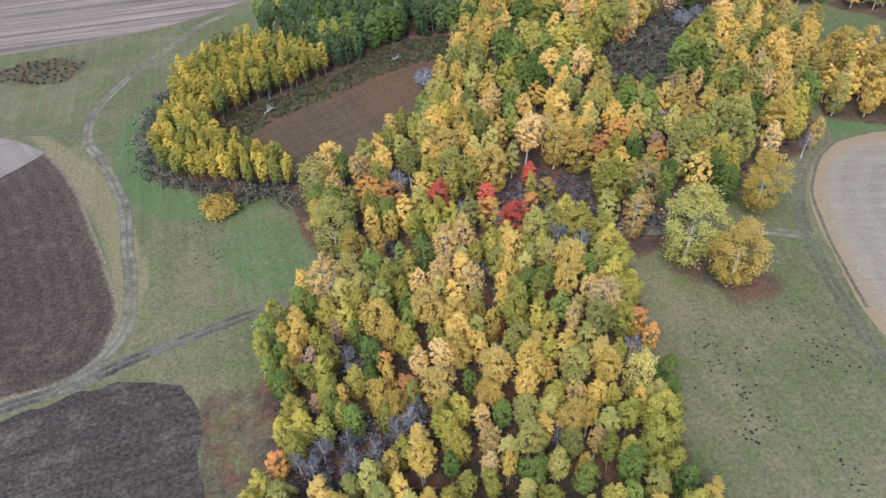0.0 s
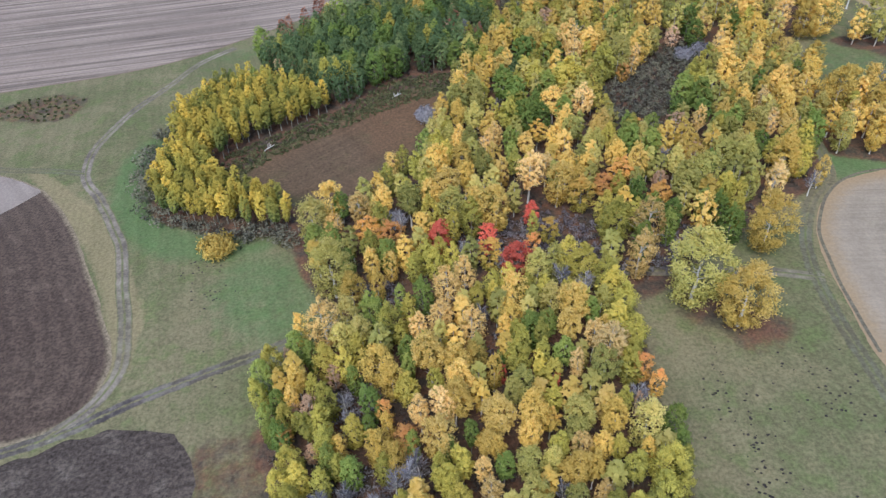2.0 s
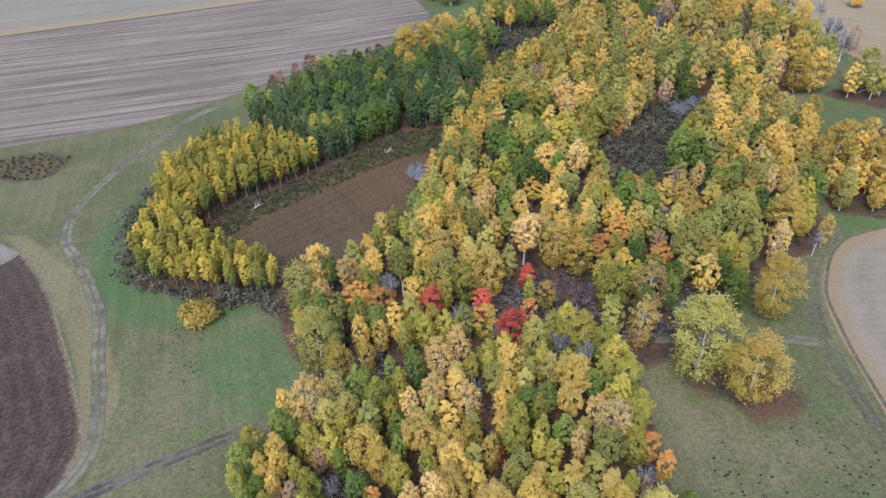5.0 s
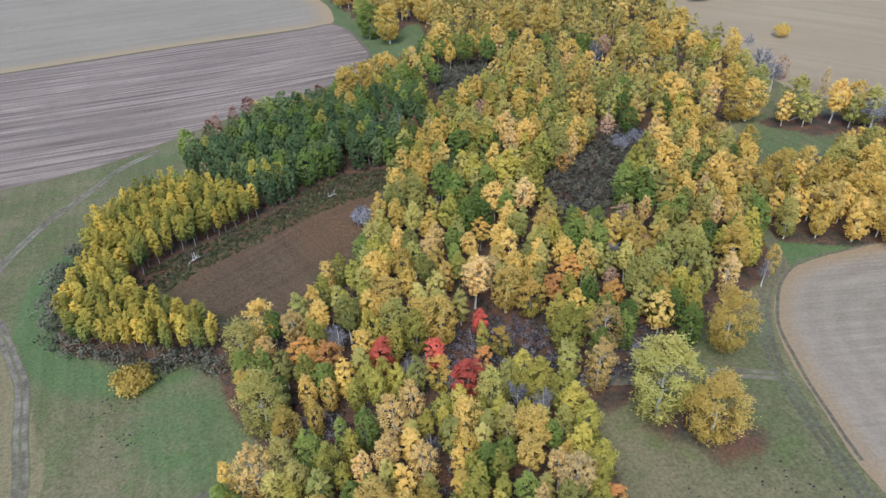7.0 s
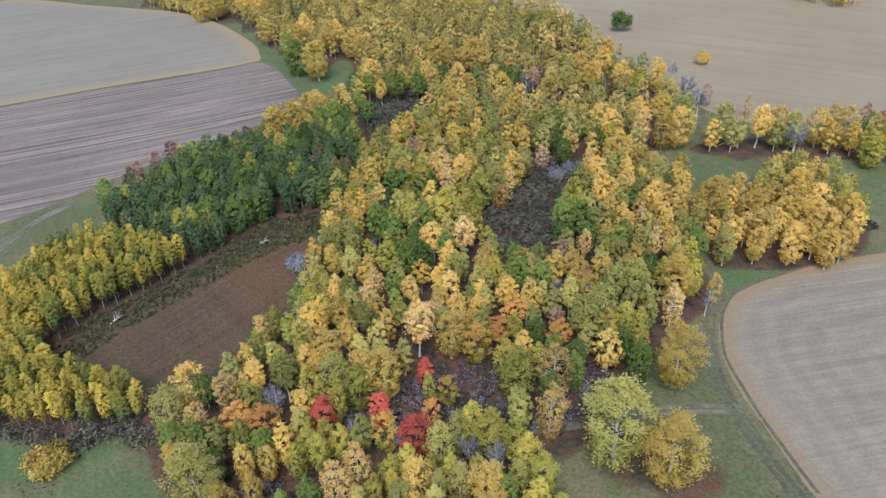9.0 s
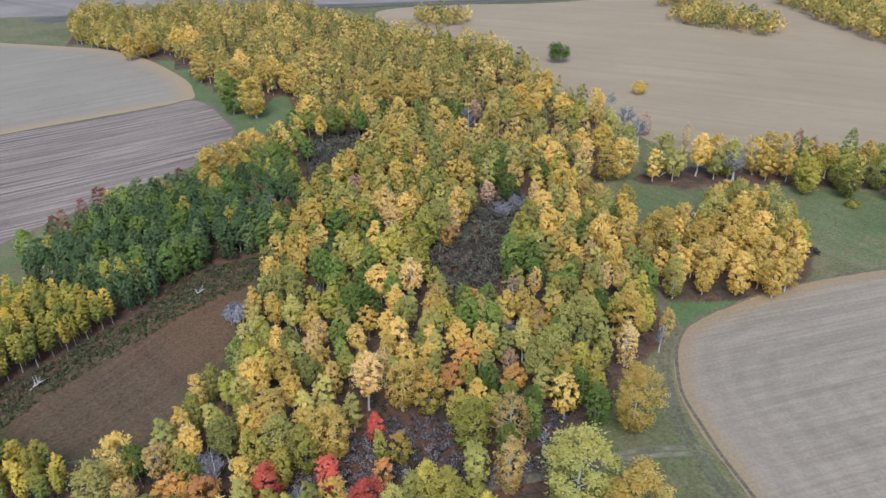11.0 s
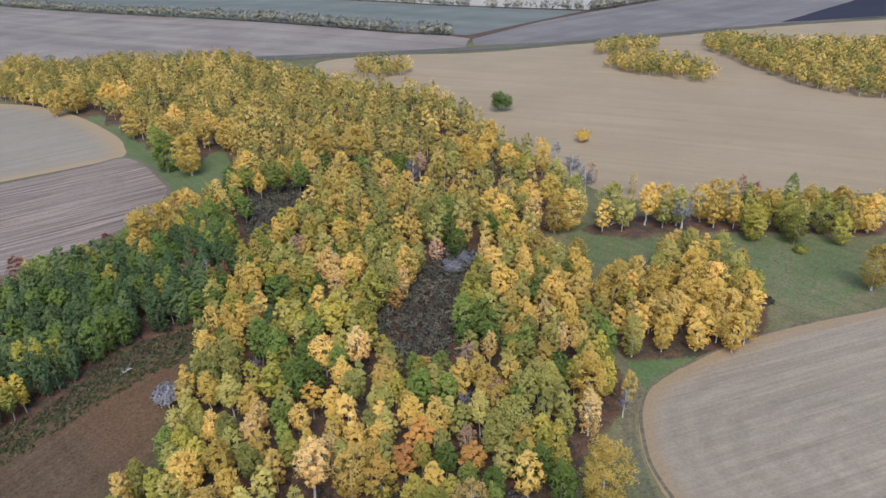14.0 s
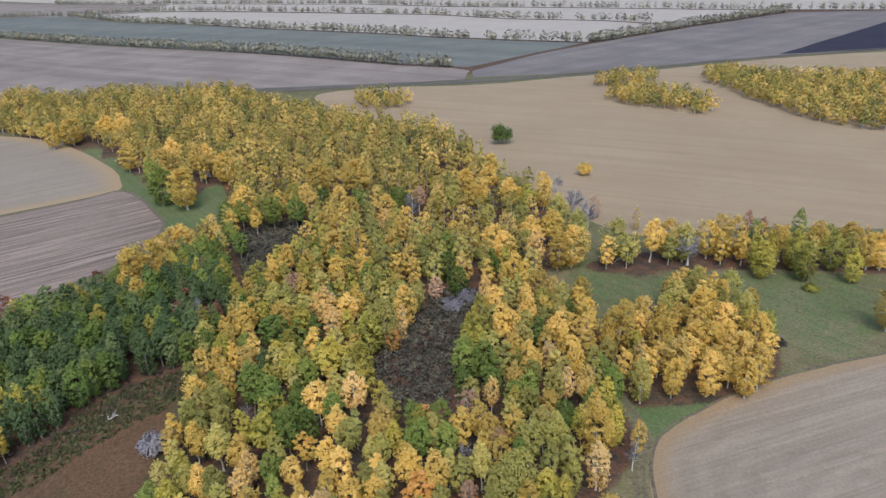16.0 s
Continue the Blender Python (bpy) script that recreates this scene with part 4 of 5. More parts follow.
grove("pale", [(5.8, 55, 1.4), (21.7, 57.8, 1.4), (6.1, 58.7, 1.8), (5.2, 63.4, 1.5), (20.2, 65.5, 1.7), (-4.4, 74.3, 1.8), (-0.6, 74.8, 2.2), (22.8, 81.8, 1.4), (28, 83.9, 2.9), (26.5, 87.3, 2), (5.2, 92.3, 2.5), (-4.4, 93.2, 1.9), (-21.8, 94.8, 3.4), (-0.7, 95, 2.4), (1.2, 102.1, 2.9), (4.5, 105.6, 2.5), (39.5, 108.2, 3.1), (43.6, 116.7, 3.3), (-23.2, 125.8, 2.1), (75.1, 129.8, 2.4), (-17.2, 131.3, 2.8), (21.5, 137.2, 3.3), (26.2, 142.4, 1.8), (13.5, 153.9, 2.3), (83.6, 154, 1.9), (105.3, 156.4, 2), (15.3, 157.5, 2.2), (67.5, 158.3, 1.8), (86, 165.3, 1.9), (40.3, 170.1, 2.9)])
grove("pale", [(60.3, 197.5, 2.3), (43.4, 201.4, 2.7), (88.3, 203.3, 2.1), (43.8, 211.3, 3.5), (112.7, 218.1, 3.4), (160.3, 230.2, 1.6), (114.6, 243.1, 2.6), (79.3, 267.5, 2.7), (108, 286.3, 2.5)])
grove("green", [(0.2, 55.2, 1.2), (8.3, 63.7, 1.5), (-15.2, 64.7, 1.6), (35.1, 65.6, 1.3), (-18.5, 67.4, 1.4), (0.2, 67.9, 1.2), (-5.4, 68.5, 1.1), (35.2, 69.5, 1.7), (3.6, 69.7, 1.2), (-26.8, 71.7, 1.4), (-28.9, 73.1, 1.2), (-12.6, 73.1, 1.1), (-29.8, 76, 1.3), (-12.7, 77.2, 1.7), (-28.8, 79, 1.3), (-15.8, 83.1, 1.2), (-31.9, 84, 1.8), (9.6, 84.2, 1.1), (20.5, 84.7, 1.7), (-24.3, 89.4, 1.3), (15.7, 91.2, 1.9), (-26.9, 91.7, 1.8), (27.1, 94.2, 1.5), (-13.6, 99.3, 2.3), (-3.6, 102, 1.9), (-7.7, 102.2, 1.2), (61, 116.5, 2.2), (48.5, 117.8, 1.6), (57.5, 124.3, 1.4), (-21.6, 133.1, 1.8)])
grove("green", [(64.2, 139.4, 1.5), (52.6, 147.8, 2.2), (92.8, 149.8, 2.2), (19, 150.6, 1.5), (48.1, 151.1, 2.4), (47.1, 152.2, 2), (54.9, 155.1, 2.2), (94, 156, 1.8), (19.9, 156.6, 2), (-2.5, 157.5, 1.9), (49.5, 160.2, 1.8), (24.3, 164.7, 2.7), (29, 164.8, 2.1), (71.2, 168.7, 3.2), (68.4, 173.3, 3), (23.2, 178.4, 2.7), (102.9, 182.3, 1.6), (20, 183.3, 3.1), (33, 184.6, 2.5), (12.3, 193.8, 1.3), (183.9, 199.9, 2), (204.2, 199.9, 2.1), (21.9, 205.3, 2.2), (28, 205.9, 3.4), (12.7, 211.1, 1.9), (7.9, 211.5, 2.2), (83.7, 212.6, 2.5), (96.6, 215.8, 2.4), (16.1, 219.5, 2.1), (5, 221.7, 2.4)])
grove("green", [(84.6, 223, 2.3), (-15.3, 223.5, 3.1), (-25.7, 226.9, 2.6), (-56.9, 232.1, 2.9), (-42.4, 234.2, 2.3), (20.6, 242.9, 2.6), (1, 246.4, 2.5), (4.4, 247.5, 2), (-31.3, 249.6, 3.2), (-14, 250, 2.5), (11.5, 252.5, 2.6), (1.6, 254.4, 2.4), (22.8, 259.3, 2.2), (-8.2, 266.5, 2.4), (20.9, 267.8, 3), (16.5, 268.7, 2.9), (11.9, 268.8, 2.8), (29, 273.1, 2.5), (18.1, 277.6, 2.3), (90, 281.7, 3.2), (27.7, 285.3, 2.6), (52.9, 292.8, 3.4), (77.9, 294.3, 2.4), (44.6, 294.5, 3.4), (33.9, 300.5, 2.8), (66.6, 304.6, 2.3), (28.3, 305.6, 3.2), (6.8, 351.3, 4.9), (4.2, 379.4, 3.6)])
grove("lime", [(29.2, 52.6, 1.5), (32.2, 53.3, 1.4), (23.3, 55.8, 1.4), (26.1, 55.9, 1.5), (28.6, 56.2, 1.5), (30.4, 57.4, 2), (33.4, 57.9, 1.2), (1.2, 58.2, 1.8), (-23.9, 60.5, 1.5), (31.8, 60.9, 2.3), (-0.5, 61, 2), (27.5, 61.7, 1.8), (34.7, 62.6, 1.3), (-19.5, 63.2, 1.4), (-23.1, 64.3, 1.6), (2, 64.3, 1.6), (-10, 65, 1.3), (-17, 66.2, 1.2), (-24.6, 66.7, 1.9), (-19.4, 69.7, 1.8), (-23.2, 73.3, 1.7), (-20.5, 73.9, 1.7), (17.3, 74.9, 1.5), (-26.6, 75.5, 1.5), (-20.3, 77.8, 1.8), (18.2, 80.5, 1.8), (-32, 81, 1.4), (31.3, 81.1, 1.8), (16.1, 82.9, 1.4), (12.7, 83.5, 2)])
grove("lime", [(32.1, 84.5, 1.7), (-17.4, 85.7, 1.7), (-20.5, 87.2, 2), (33.3, 88, 2.2), (-30.7, 88.2, 1.8), (17.6, 90, 1.3), (13.1, 90.7, 1.4), (31.2, 91.4, 1.9), (-9.7, 95.2, 2.1), (33.9, 96, 2.1), (-6, 98, 1.5), (32.5, 100.1, 2.2), (31.6, 103.3, 2), (28.3, 106.8, 2.7), (25.9, 109.7, 2.1), (-4.9, 111.3, 1.5), (-1.1, 111.6, 1.6), (2.6, 113.1, 1.6), (-2.9, 114.1, 1.6), (37.3, 118.7, 3.2), (63.9, 120.6, 1.6), (20.5, 121.8, 1.3), (3.1, 123, 1.9), (42.5, 123.3, 1.7), (7.3, 125.1, 2.2), (62.7, 126, 1.6), (0.1, 127.6, 1.2), (64.4, 129.5, 2), (41.3, 133.7, 1.6), (85.3, 138.2, 1.9)])
grove("lime", [(-2.5, 139.7, 1.7), (87.7, 141.5, 1.8), (-11.1, 143.5, 1.9), (-4.1, 145.6, 2.2), (70.4, 153.2, 1.9), (0.9, 156.4, 2), (20.5, 165.3, 2.8), (190, 168.6, 2.5), (24.4, 172.1, 2.1), (179, 175.2, 2.8), (191.8, 177.4, 3.1), (74.5, 178.5, 2), (169.7, 182.2, 2.9), (182.1, 182.3, 3.1), (14.5, 183.2, 1.8), (45.1, 183.7, 2.8), (74.3, 185.3, 1.9), (39.2, 185.7, 3.9), (170.5, 186, 2.6), (177.1, 187.4, 2.6), (30.2, 188.3, 2.7), (51, 194.4, 2.9), (31.5, 201.1, 2), (15.9, 205.2, 2.2), (37.4, 210.3, 2.4), (23, 236.4, 2.2), (-13, 238, 2.4), (29, 242.9, 2.4), (-18, 255.1, 1.9), (133.2, 260.4, 3.2)])
grove("lime", [(100.4, 270.5, 2.7), (55.7, 312.1, 3)])
grove("bare", [(-10.5, 57.1, 1.2), (-14.7, 57.5, 1.6), (-21.2, 57.8, 1.5), (-23.5, 59, 1.3), (16.3, 59.3, 1.2), (-11.6, 59.7, 1.4), (-19.8, 60.7, 1.6), (-15.9, 61.8, 1.4), (-8.3, 62.8, 1.5), (-6.1, 64.3, 1.7), (-4.9, 66.7, 1.5), (31.4, 75.2, 1.7), (-16.3, 76, 1.1), (-17.3, 79.2, 1.4), (7.1, 96.6, 1.6), (28, 102.4, 1.9), (23.5, 103.8, 1.9), (12.8, 112, 1.5), (4.6, 115.7, 1.5), (-8.4, 127.4, 1.9), (84.4, 131, 1.5), (54.7, 143.9, 1.7), (123.7, 176.6, 1.7), (17.8, 178.9, 1.4), (156.7, 199.4, 3.6), (12.2, 234.4, 1.9), (145.3, 237.7, 2.9), (150.7, 248.7, 1.9), (147.9, 251.6, 3.7), (155.8, 260.4, 2)])
grove("bare", [(92.9, 275, 3.1), (157.1, 277.2, 2.6)])
grove("russet", [(-21.9, 69.3, 1.1), (31.2, 73.8, 0.9), (-25.5, 77.5, 0.8), (-23.2, 78.1, 1.5), (-19.6, 85.1, 1.4), (-28.2, 90, 0.9), (51, 134.8, 1.8), (62.1, 145.7, 2), (61.4, 157.4, 2.8), (77, 213.9, 2.3), (-48.8, 216.5, 1.6), (6.2, 233.9, 1.8), (40.2, 234.5, 2.7), (-47.4, 237.3, 2.1), (154.2, 246.5, 2.3), (9.3, 251.5, 1.7), (16.5, 264.9, 1.9), (99.7, 286.5, 2.9)])
grove("red", [(18.9, 80.7, 0.7), (10.1, 83.1, 0.7), (15.1, 109.8, 2.9), (10.5, 119.1, 1.8), (0.1, 120.3, 2.4), (21, 127.6, 1.6)])
grove("orange", [(-26.2, 58.4, 1.5), (-6.9, 69.8, 1.8), (16.4, 71.5, 1.5), (-26.2, 72, 1.1), (-10.2, 76, 1.3), (35.1, 77.7, 1.3), (33.7, 81.2, 1.5), (10.5, 113.2, 2.2), (19.4, 115.9, 1.5), (-10.4, 120.2, 2.8), (23.7, 120.4, 1.9), (-15.4, 123.7, 2.9), (49.6, 128.6, 2.5), (32.7, 132, 2.9), (38.3, 134.3, 2.5), (43.2, 138.4, 2.6), (26.7, 160, 2.2), (52.5, 160.1, 1.4), (56.7, 193.2, 1.6)])
grove("rust", [(193.3, 205.2, 1.7), (193.5, 211.8, 1.7), (-43.9, 215.5, 1.3), (-39.6, 219, 1.5), (90.1, 222.4, 1.8), (-53.7, 227.3, 1.4), (17.5, 229, 1.7), (13.8, 230.1, 1.7), (17.2, 231.1, 1.5), (7.5, 235.4, 2.1), (9.3, 243, 1.9), (-52.3, 247.6, 2.2), (-50.9, 255.3, 1.7), (-45.9, 259.6, 1.7), (-40.4, 262.9, 2.4), (-38.3, 263.1, 2.2), (-15, 266.9, 2.6), (20.7, 293.2, 2.3), (18.7, 295.1, 2)])
grove("dark", [(24.7, 195.1, 2.1), (1.2, 216, 2.4), (-2.8, 219, 2.6), (3.2, 220, 2.7), (-8.7, 222.5, 2.6), (-30.6, 224.8, 2.6), (-20.8, 234.3, 3), (-34.5, 243.9, 3.1), (-26.2, 250, 3.8), (-22.4, 254.6, 2.9)])


def fill(zone, spacing, mix, size, seed, keep_out=(), height=None, apart=1.0):
    """Fills the gaps of a wood between the trees that stand already. mix: kinds and their shares."""
    g = np.random.default_rng(seed)
    rim = WOOD_RIM[zone]
    lo, hi = rim.min(0), rim.max(0)
    want = int(6.0 * (hi - lo).prod() / spacing ** 2)
    cand = lo + (hi - lo) * g.random((want, 2))
    ok = edge_distance(cand, rim) > 0.8
    for hole in keep_out:
        ok &= edge_distance(cand, hole) < 0.5
    names, shares = zip(*mix)
    shares = np.cumsum(shares) / sum(shares)
    for x, y in sorted(map(tuple, cand[ok]), key=lambda q: q[1] + 6 * g.random()):
        r = size * g.uniform(0.78, 1.2)
        have = np.array(standing)
        if ((x - have[:, 0]) ** 2 + (y - have[:, 1]) ** 2 < (apart * (r + have[:, 2])) ** 2).any():
            continue
        patch = noise.noise((x * 0.045, y * 0.045, 2.0 + seed)) * 0.45
        pick = min(max(g.random() * 0.75 + 0.125 + patch, 0), 0.999)
        kind = names[int(np.searchsorted(shares, pick))]
        if planted.get(KINDS[kind][0], 0) < 300:
            plant(kind, x, y, r, height and height * g.uniform(0.85, 1.1))
        else:
            standing.append((x, y, r))
            beyond.setdefault(kind, []).append((x, y, r, tree_height(kind, r)))


beyond = {}


fill("aspens", 2.0, [("aspen", 0.9), ("lime", 0.06), ("green", 0.04)], 1.55, 11, height=10.0, apart=0.82)
fill("aspens_south", 2.0, [("aspen", 0.9), ("lime", 0.1)], 1.55, 12, height=9.2, apart=0.82)
fill("dark", 3.2, [("palelime", 0.06), ("lime", 0.16), ("dark", 0.53), ("green", 0.25)], 2.2, 13, height=12.0, apart=0.82)
fill("front", 3.6, [("gold", 0.3), ("palelime", 0.25), ("lime", 0.3), ("green", 0.15)], 1.6, 14, keep_out=GAPS, apart=0.92)
fill("middle", 4.4, [("gold", 0.3), ("palelime", 0.3), ("lime", 0.2), ("green", 0.2)], 2.1, 15, keep_out=GAPS + [THICKET, THICKET + (-2.5, -9.0)], apart=0.9)
fill("belt", 5.0, [("gold", 0.4), ("palelime", 0.35), ("lime", 0.2), ("green", 0.05)], 2.9, 22, keep_out=[THICKET, THICKET_NORTH, THICKET_NORTH + (-3.0, -9.0), GLADE], apart=0.95)
fill("grove_east", 4.0, [("gold", 0.8), ("lime", 0.2)], 2.2, 16, apart=0.95)
fill("row_east", 4.0, [("gold", 0.6), ("palelime", 0.4)], 2.2, 17, apart=0.95)


def far_stand(name, label, places, leaf, bark, clumps, count, size, category="trees", lobes=3):
    """Many far trees as one mass, each with its own shape and tint."""
    vs, fs, ts, ways, owns, tvs, tfs, o, to = [], [], [], [], [], [], [], 0, 0
    for i, (x, y, r, h) in enumerate(places):
        c, rad = crown_points("oval", clumps, h, r * CROWN_FIT, 1000 + i, lobes, 0.16)
        v, f, tone, way = cards(c, rad * 1.15, count, size, 0.2, 0.95, 2000 + i, np.array([0, 0, 0.5 * h]), 0.3, 0.3)
        base = np.array([x, y, float(land(x))])
        vs.append(v + base)
        fs.append(f + o)
        ts.append(tone)
        ways.append(way)
        owns.append(np.full(len(v), (i * 0.6180339) % 1.0))
        o += len(v)
        tv, tf = tube([(x, y, base[2] - 0.2), (x + 0.1, y, base[2] + h * 0.4), (x, y + 0.2, base[2] + h * 0.85)], (0.2, 0.14, 0.04), 4)
        tvs += [tuple(p) for p in tv]
        tfs += [tuple(q + to for q in ff) for ff in tf]
        to += len(tv)
    root = tagged(new(name), label, category, kind="stuff")
    for part_name, me in (("crowns", raw_mesh(name + "_crowns", np.vstack(vs), np.vstack(fs), [leaf], {"tone": np.concatenate(ts), "own": np.concatenate(owns)}, np.vstack(ways))),
                          ("trunks", raw_mesh(name + "_trunks", tvs, tfs, [bark]))):
        ob = tagged(new(part_name, me), kind="stuff")
        ob.parent = root
    return root


def scatter(rim, spacing, size, height, seed, keep_out=()):
    g = np.random.default_rng(seed)
    lo, hi = rim.min(0), rim.max(0)
    cand = lo + (hi - lo) * g.random((int(5 * (hi - lo).prod() / spacing ** 2), 2))
    ok = edge_distance(cand, rim) > 0.5
    for hole in keep_out:
        ok &= edge_distance(cand, hole) < 1
    out, cells = [], {}
    for x, y in cand[ok]:
        i, j = int(x // spacing), int(y // spacing)
        if all((x - a) ** 2 + (y - b) ** 2 > spacing ** 2 for u in (-1, 0, 1) for w in (-1, 0, 1) for a, b in cells.get((i + u, j + w), ())):
            cells.setdefault((i, j), []).append((x, y))
            out.append((x, y, size * g.uniform(0.8, 1.25), height * g.uniform(0.8, 1.15)))
    return out


def clear_of(places):
    have = np.array(standing)
    return [p for p in places if ((p[0] - have[:, 0]) ** 2 + (p[1] - have[:, 1]) ** 2 > (0.75 * (p[2] + have[:, 2])) ** 2).all()]


for kind, places in beyond.items():
    far_stand("wood_interior", KINDS[kind][1].replace("tree", "trees").replace("birch ", "birches ") + ", deep in the wood", places, LEAF[kind], KINDS[kind][3], 46, 19, 0.40, "wood", 4)
far_stand("far_wood", "autumn wood of golden and green trees", clear_of(scatter(WOOD_RIM["far"], 5.4, 3.25, 12.0, 21, [THICKET_NORTH, THICKET_NORTH + (-3.0, -9.0), WOOD_RIM["belt"], GLADE])), LEAF["far"], BIRCH_BARK, 26, 21, 0.44, "wood")
for label, pts, seed in (
        ("small round clump of golden trees in the stubble", [(136, 500), (150, 514), (166, 498), (168, 480), (156, 472), (140, 476)], 31),
        ("clump of golden birches beside the road", [(308, 478), (335, 484), (360, 478), (356, 464), (330, 462), (308, 468)], 32),
        ("narrow belt of golden birches on a grassy knoll", [(288, 430), (306, 444), (322, 440), (334, 412), (328, 374), (310, 360), (298, 380), (290, 400)], 33),
        ("long wood of golden and green birches", [(394, 460), (420, 462), (444, 420), (480, 400), (540, 330), (520, 250), (420, 240), (360, 285), (350, 318), (356, 352), (374, 409)], 34)):
    far_stand("far_grove", label, scatter(spline(pts, 5), 4.8, 3.1, 10.5, seed), LEAF["far"], BIRCH_BARK, 18, 15, 0.58, "grove")


def belt_places(points, spacing, seed, height=9.0, gaps=0.0, rows=2):
    g = np.random.default_rng(seed)
    line, out = spline(points, spacing, closed=False), []
    for p in line:
        for k in range(rows):
            if g.random() > gaps:
                q = p + g.normal(size=2) * 1.6
                out.append((q[0], q[1], 4.0 * g.uniform(0.7, 1.3), height * g.uniform(0.7, 1.15)))
    return out


for label, pts, seed, gaps in (
        ("grey-green shelterbelt between fields", [(-420, 1660), (-189, 1310), (-102, 1179), (38, 951), (141, 791), (219, 657), (253, 618)], 41, 0.12),
        ("broken shelterbelt of grey and yellow trees", [(-259, 1808), (-126, 1738), (-25, 1466), (71, 1285), (116, 1210), (174, 1091), (263, 963), (303, 898), (328, 848), (389, 760), (443, 695)], 42, 0.45),
        ("grey-green shelterbelt along a ploughed field", [(450, 689), (536, 719), (651, 758), (739, 782), (877, 826)], 43, 0.1),
        ("thin far shelterbelt", [(-95, 1759), (27, 1682), (257, 1404), (408, 1201), (449, 1149), (515, 998), (600, 891), (647, 840)], 44, 0.4),
        ("thin shelterbelt near the skyline", [(-194, 2318), (83, 1906), (302, 1643), (448, 1492), (542, 1313), (692, 1126), (821, 951), (912, 849), (1001, 763)], 45, 0.4)):
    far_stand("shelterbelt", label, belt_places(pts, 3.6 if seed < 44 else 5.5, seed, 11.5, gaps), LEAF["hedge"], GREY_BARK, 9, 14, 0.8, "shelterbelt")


def shrub(kind, name, label, x, y, r, h, seed):
    g = np.random.default_rng(seed)
    n = 44
    a, q = g.random(n) * 6.283, np.sqrt(g.random(n))
    c = np.column_stack([q * r * 0.8 * np.cos(a), q * r * 0.8 * np.sin(a), h * (0.25 + 0.55 * g.random(n) * (1 - 0.4 * q))])
    v, f, tone, facing = cards(c, np.full(n, r * 0.3), 64, 0.05 * r + 0.1, 0.1, 0.9, seed, np.array([0, 0, 0.3 * h]), 0.3)
    root = new(name)
    root.location = (x, y, float(land(x)))
    crown = new("crown", raw_mesh("crown", v, f, [LEAF[kind]], {"tone": tone, "own": np.zeros(len(v))}, facing))
    crown.parent = root
    stems = new("stems", trunk_mesh("stems", h * 0.8, 0.07, GREY_BARK, 4, seed, r * 0.7, 4))
    stems.parent = root
    return tagged(root, label, "shrub", group="lone shrubs")


shrub("gold", "shrub", "round yellow shrub alone in the meadow", -50.0, 127.0, 4.4, 5.6, 51)
shrub("green", "shrub", "tall green round shrub alone in the stubble", 174.0, 360.0, 6.0, 13.0, 52)
shrub("gold", "shrub", "small yellow shrub alone in the stubble", 181.0, 294.0, 3.6, 7.0, 53)
shrub("lime", "shrub", "low yellow-green bush at the edge of the row", 176.0, 170.0, 2.2, 2.2, 54)


shrub("bare", "willow_bush", "pale grey leafless willow bush beside the clearing", -2.0, 180.0, 3.2, 6.5, 55)
shrub("bare", "willow_bush", "blue-grey leafless willow bush in the thicket", 79.0, 206.0, 3.2, 5.0, 56)
shrub("bare", "willow_bush", "blue-grey leafless willow bush in the thicket", 85.0, 209.0, 3.4, 5.0, 57)
shrub("bare", "willow_bush", "grey leafless willow bush among birches", -10.0, 132.0, 3.0, 5.0, 58)


def brushwood(name, label, rims, spacing, height, seed, leaf, keep_out=(), thin=1.0, size=0.24, blades=20):
    """Low scrub as one mass."""
    g = np.random.default_rng(seed)
    cs, rs = [], []
    for rim in rims:
        for x, y, r, h in scatter(rim, spacing, height * 0.55, height, seed, keep_out):
            if g.random() > thin:
                continue
            for _ in range(4):
                cs.append((x + g.normal() * r * 0.6, y + g.normal() * r * 0.6, float(land(x)) + h * g.uniform(0.25, 0.8)))
                rs.append(r * g.uniform(0.5, 0.9))
    v, f, tone, facing = cards(np.array(cs), np.array(rs), blades, size, 0.1, 0.8, seed)
    own = np.repeat(np.repeat(g.random(len(cs) // 4), 4), blades * 3)
    ob = new(name, raw_mesh(name, v, f, [leaf], {"tone": tone, "own": own}, facing))
    return tagged(ob, label, "undergrowth", kind="stuff")


brushwood("undergrowth", "dark brown undergrowth on the forest floor", [WOOD_RIM[k] for k in ("front", "middle", "dark")], 3.2, 1.5, 61, LEAF["brush"], [THICKET], 0.7)
brushwood("gap_scrub", "grey leafless scrub in the gaps of the wood", GAPS, 1.5, 2.0, 68, LEAF["twigs"], thin=0.85, size=0.2, blades=26)
brushwood("thicket", "dense grey-brown thicket in a forest gap", [THICKET, THICKET_NORTH], 2.0, 2.4, 62, LEAF["scrub"], blades=30)
brushwood("thicket_floor", "dark low brush under the thicket", [THICKET, THICKET_NORTH], 1.7, 1.4, 69, LEAF["brush"])
brushwood("scrub_margin", "grey leafless scrub along the edge of the wood",
          [spline([(-80, 163), (-80, 181), (-76, 188), (-73, 172), (-69, 150), (-60, 139), (-37, 134), (-30, 130), (-33, 127), (-56, 134), (-72, 145)], 3)], 2.3, 3.3, 63, LEAF["scrub"], size=0.32, blades=34)
brushwood("herb_margin", "rank green and brown herbs round the clearing",
          [spline([(-54, 157), (-42, 168), (-28, 178), (-12, 190), (4, 197), (9, 210), (-12, 209), (-26, 194), (-34, 189), (-44, 181), (-53, 174), (-61, 165)], 3)], 0.85, 0.75, 66, LEAF["fern"], thin=0.8, size=0.2, blades=14)
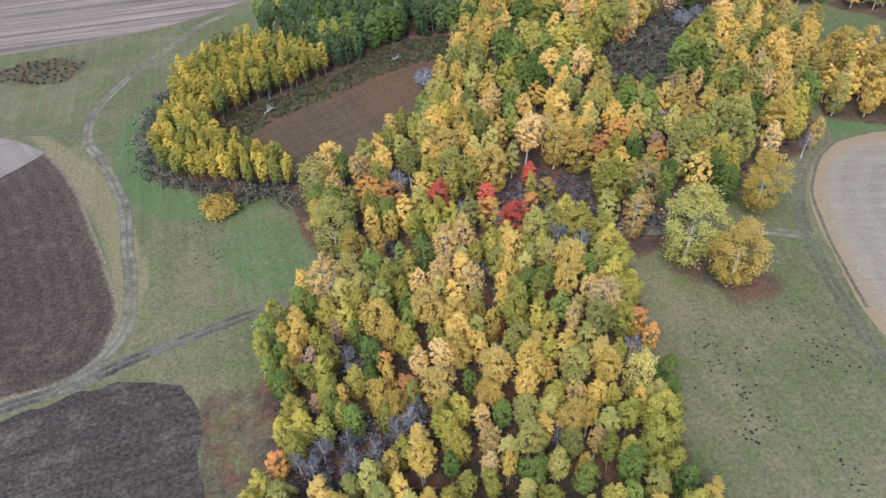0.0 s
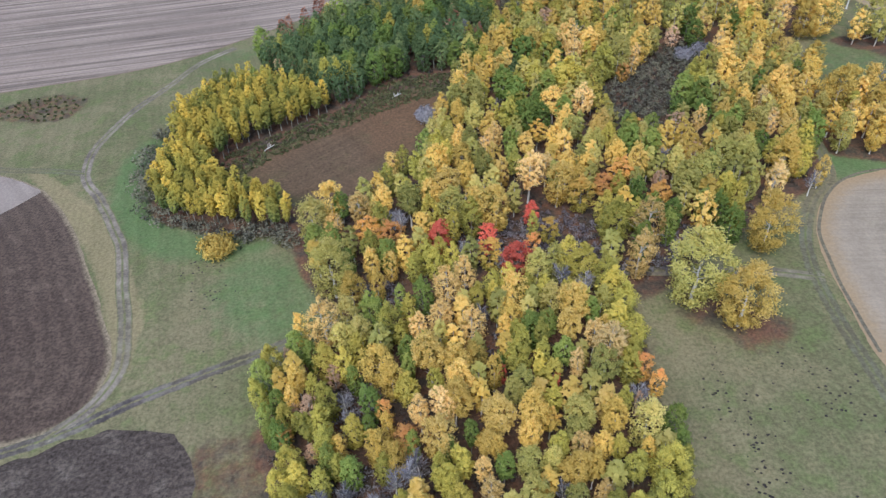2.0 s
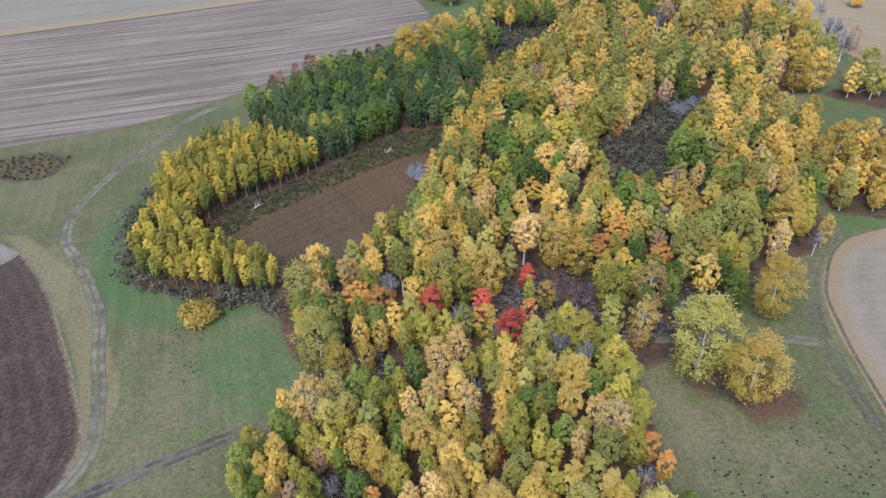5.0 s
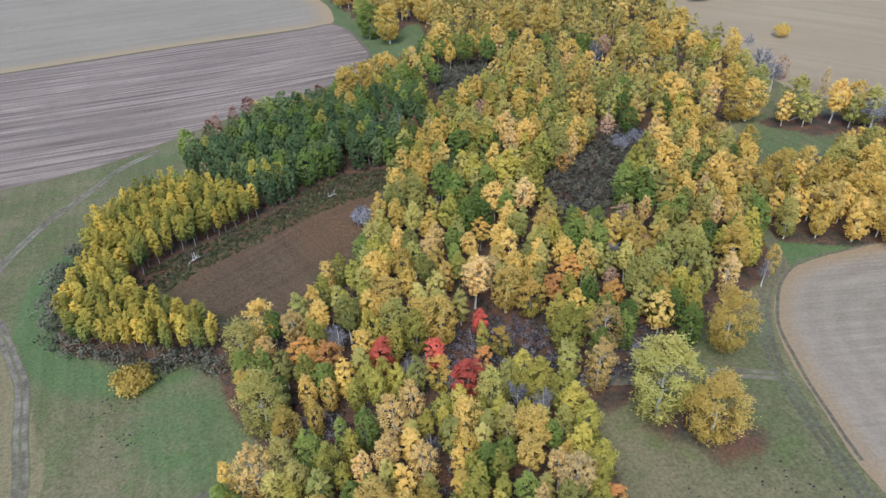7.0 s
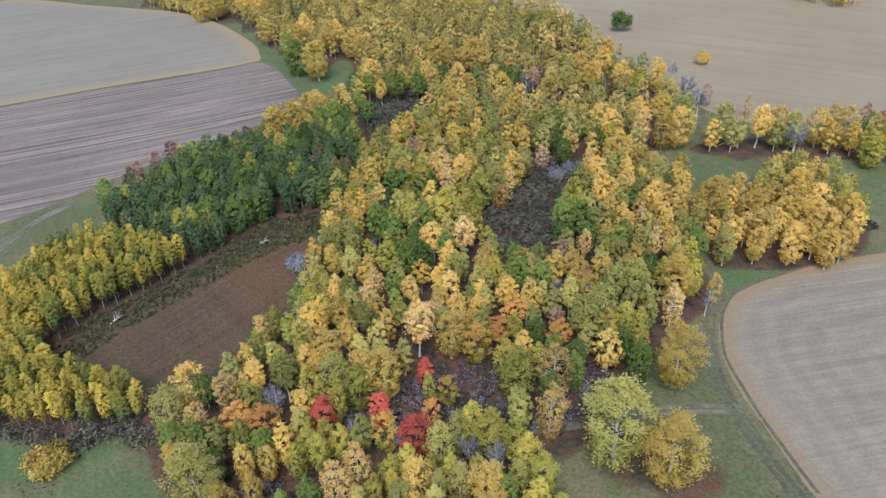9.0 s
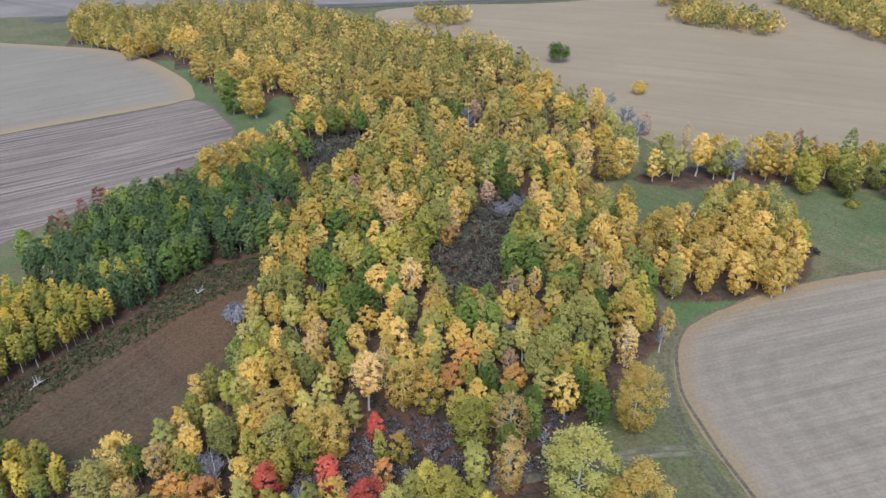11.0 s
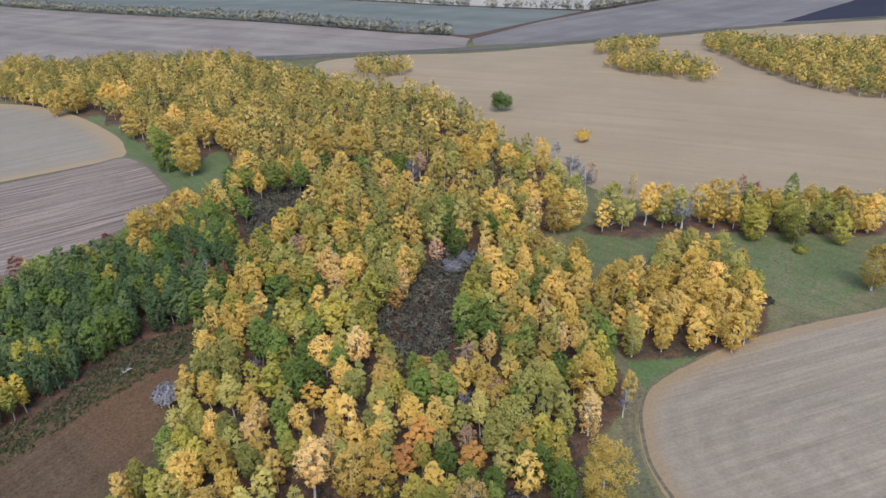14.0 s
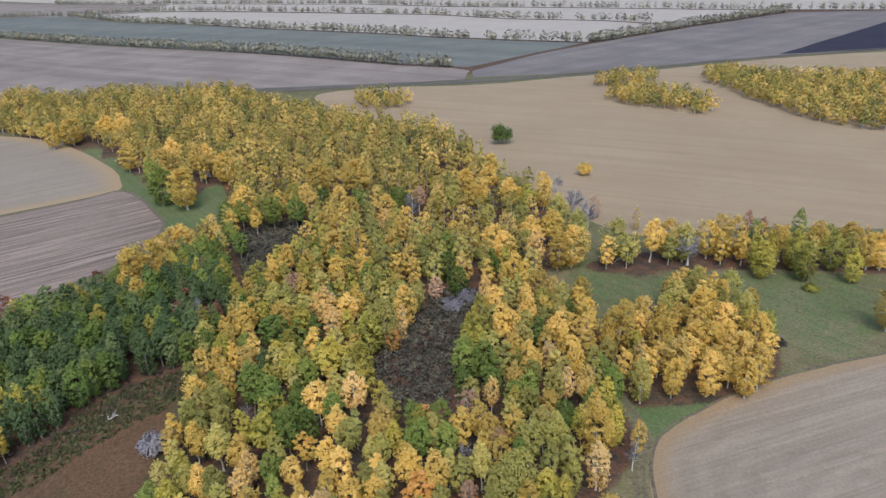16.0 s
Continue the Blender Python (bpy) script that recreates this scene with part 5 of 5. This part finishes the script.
brushwood("scrub_patch", "dark scrub patch in the western grass", [spline([(-140, 204), (-134, 212), (-124, 216), (-112, 212), (-112, 203), (-116, 198), (-127, 199)], 3)], 1.8, 0.55, 64, LEAF["fern"])


# ---- small things on the ground ----
def mounds(name, label, spots, material, seed):
    """Low heaps of dug earth as one mass."""
    g = np.random.default_rng(seed)
    verts, faces = [], []
    for cx, cy, spread, count in spots:
        for _ in range(count):
            x, y = cx + g.normal() * spread, cy + g.normal() * spread * 1.2
            r, h, o = g.uniform(0.1, 0.24), g.uniform(0.1, 0.2), len(verts)
            z = float(land(x))
            for ring, lift in ((1.0, -0.02), (0.6, 0.7)):
                for k in range(7):
                    a = 6.283 * k / 7
                    q = r * ring * g.uniform(0.8, 1.2)
                    verts.append((x + q * math.cos(a) * 1.3, y + q * math.sin(a), z + h * lift))
            verts.append((x, y, z + h))
            for k in range(7):
                j = (k + 1) % 7
                faces += [(o + k, o + j, o + 7 + j), (o + k, o + 7 + j, o + 7 + k), (o + 7 + k, o + 7 + j, o + 14)]
    return tagged(new(name, raw_mesh(name, verts, faces, [material])), label, "mound", kind="stuff")


MOUND_SOIL = field_material("dug_earth", srgb(62, 56, 54), srgb(74, 66, 62), srgb(92, 82, 74), contrast=0.4)
mounds("molehills", "dark molehills scattered in the meadow", [(-53, 123, 2.6, 22), (-48, 113, 2.2, 20), (-40, 88, 5, 6), (48, 75, 3.0, 22), (48.5, 69, 2.5, 22), (48.5, 62, 2.2, 26), (62, 82, 4, 18), (63.5, 77, 3, 14), (67, 73, 3, 12), (59, 52, 1.6, 16), (50, 82, 5, 8), (130, 176, 6, 8), (163, 165, 6, 10)], MOUND_SOIL, 71)


def dead_tree(x, y, length, bearing, seed):
    """A bleached tree lying on the ground."""
    g = random.Random(seed)
    root = new("fallen_tree")
    root.matrix_world = Matrix.LocRotScale((x, y, float(land(x))), Euler((0, 0, bearing)), None)
    v, f = tube([(0, 0, 0.25), (length * 0.35, 0.2, 0.45), (length * 0.7, -0.1, 0.7), (length, 0.2, 0.9)], (0.2, 0.16, 0.1, 0.03), 7)
    bark = new("trunk", raw_mesh("trunk", [tuple(p) for p in v], f, [BIRCH_BARK]))
    bark.parent = root
    for _ in range(9):
        t = g.uniform(0.25, 0.95)
        a = g.uniform(-1.2, 1.2)
        start = Vector((length * t, 0, 0.25 + 0.65 * t))
        tip = start + Vector((math.cos(a) * 1.2, math.sin(a) * 2.2, g.uniform(0.2, 1.5)))
        v, f = tube([tuple(start), tuple((start + tip) / 2 + Vector((0, 0, 0.15))), tuple(tip)], (0.07, 0.05, 0.015), 5)
        limb = new("limb", raw_mesh("limb", [tuple(p) for p in v], f, [BIRCH_BARK]))
        limb.parent = root
    return tagged(root, "bleached fallen tree with bare white limbs", "dead tree", group="fallen trees")


dead_tree(48.5, 113.0, 6.5, radians(60), 81)
dead_tree(50.0, 119.5, 5.0, radians(150), 82)
dead_tree(138.0, 211.5, 2.6, radians(10), 83)
dead_tree(-12.0, 197.0, 2.2, radians(20), 84)
dead_tree(-47.0, 171.0, 2.6, radians(40), 85)
brushwood("brush_pile", "pile of dark cut brush on the grass", [spline([(142, 151), (146, 151), (147, 154), (143, 155)], 1)], 0.9, 1.0, 65, LEAF["brush"])
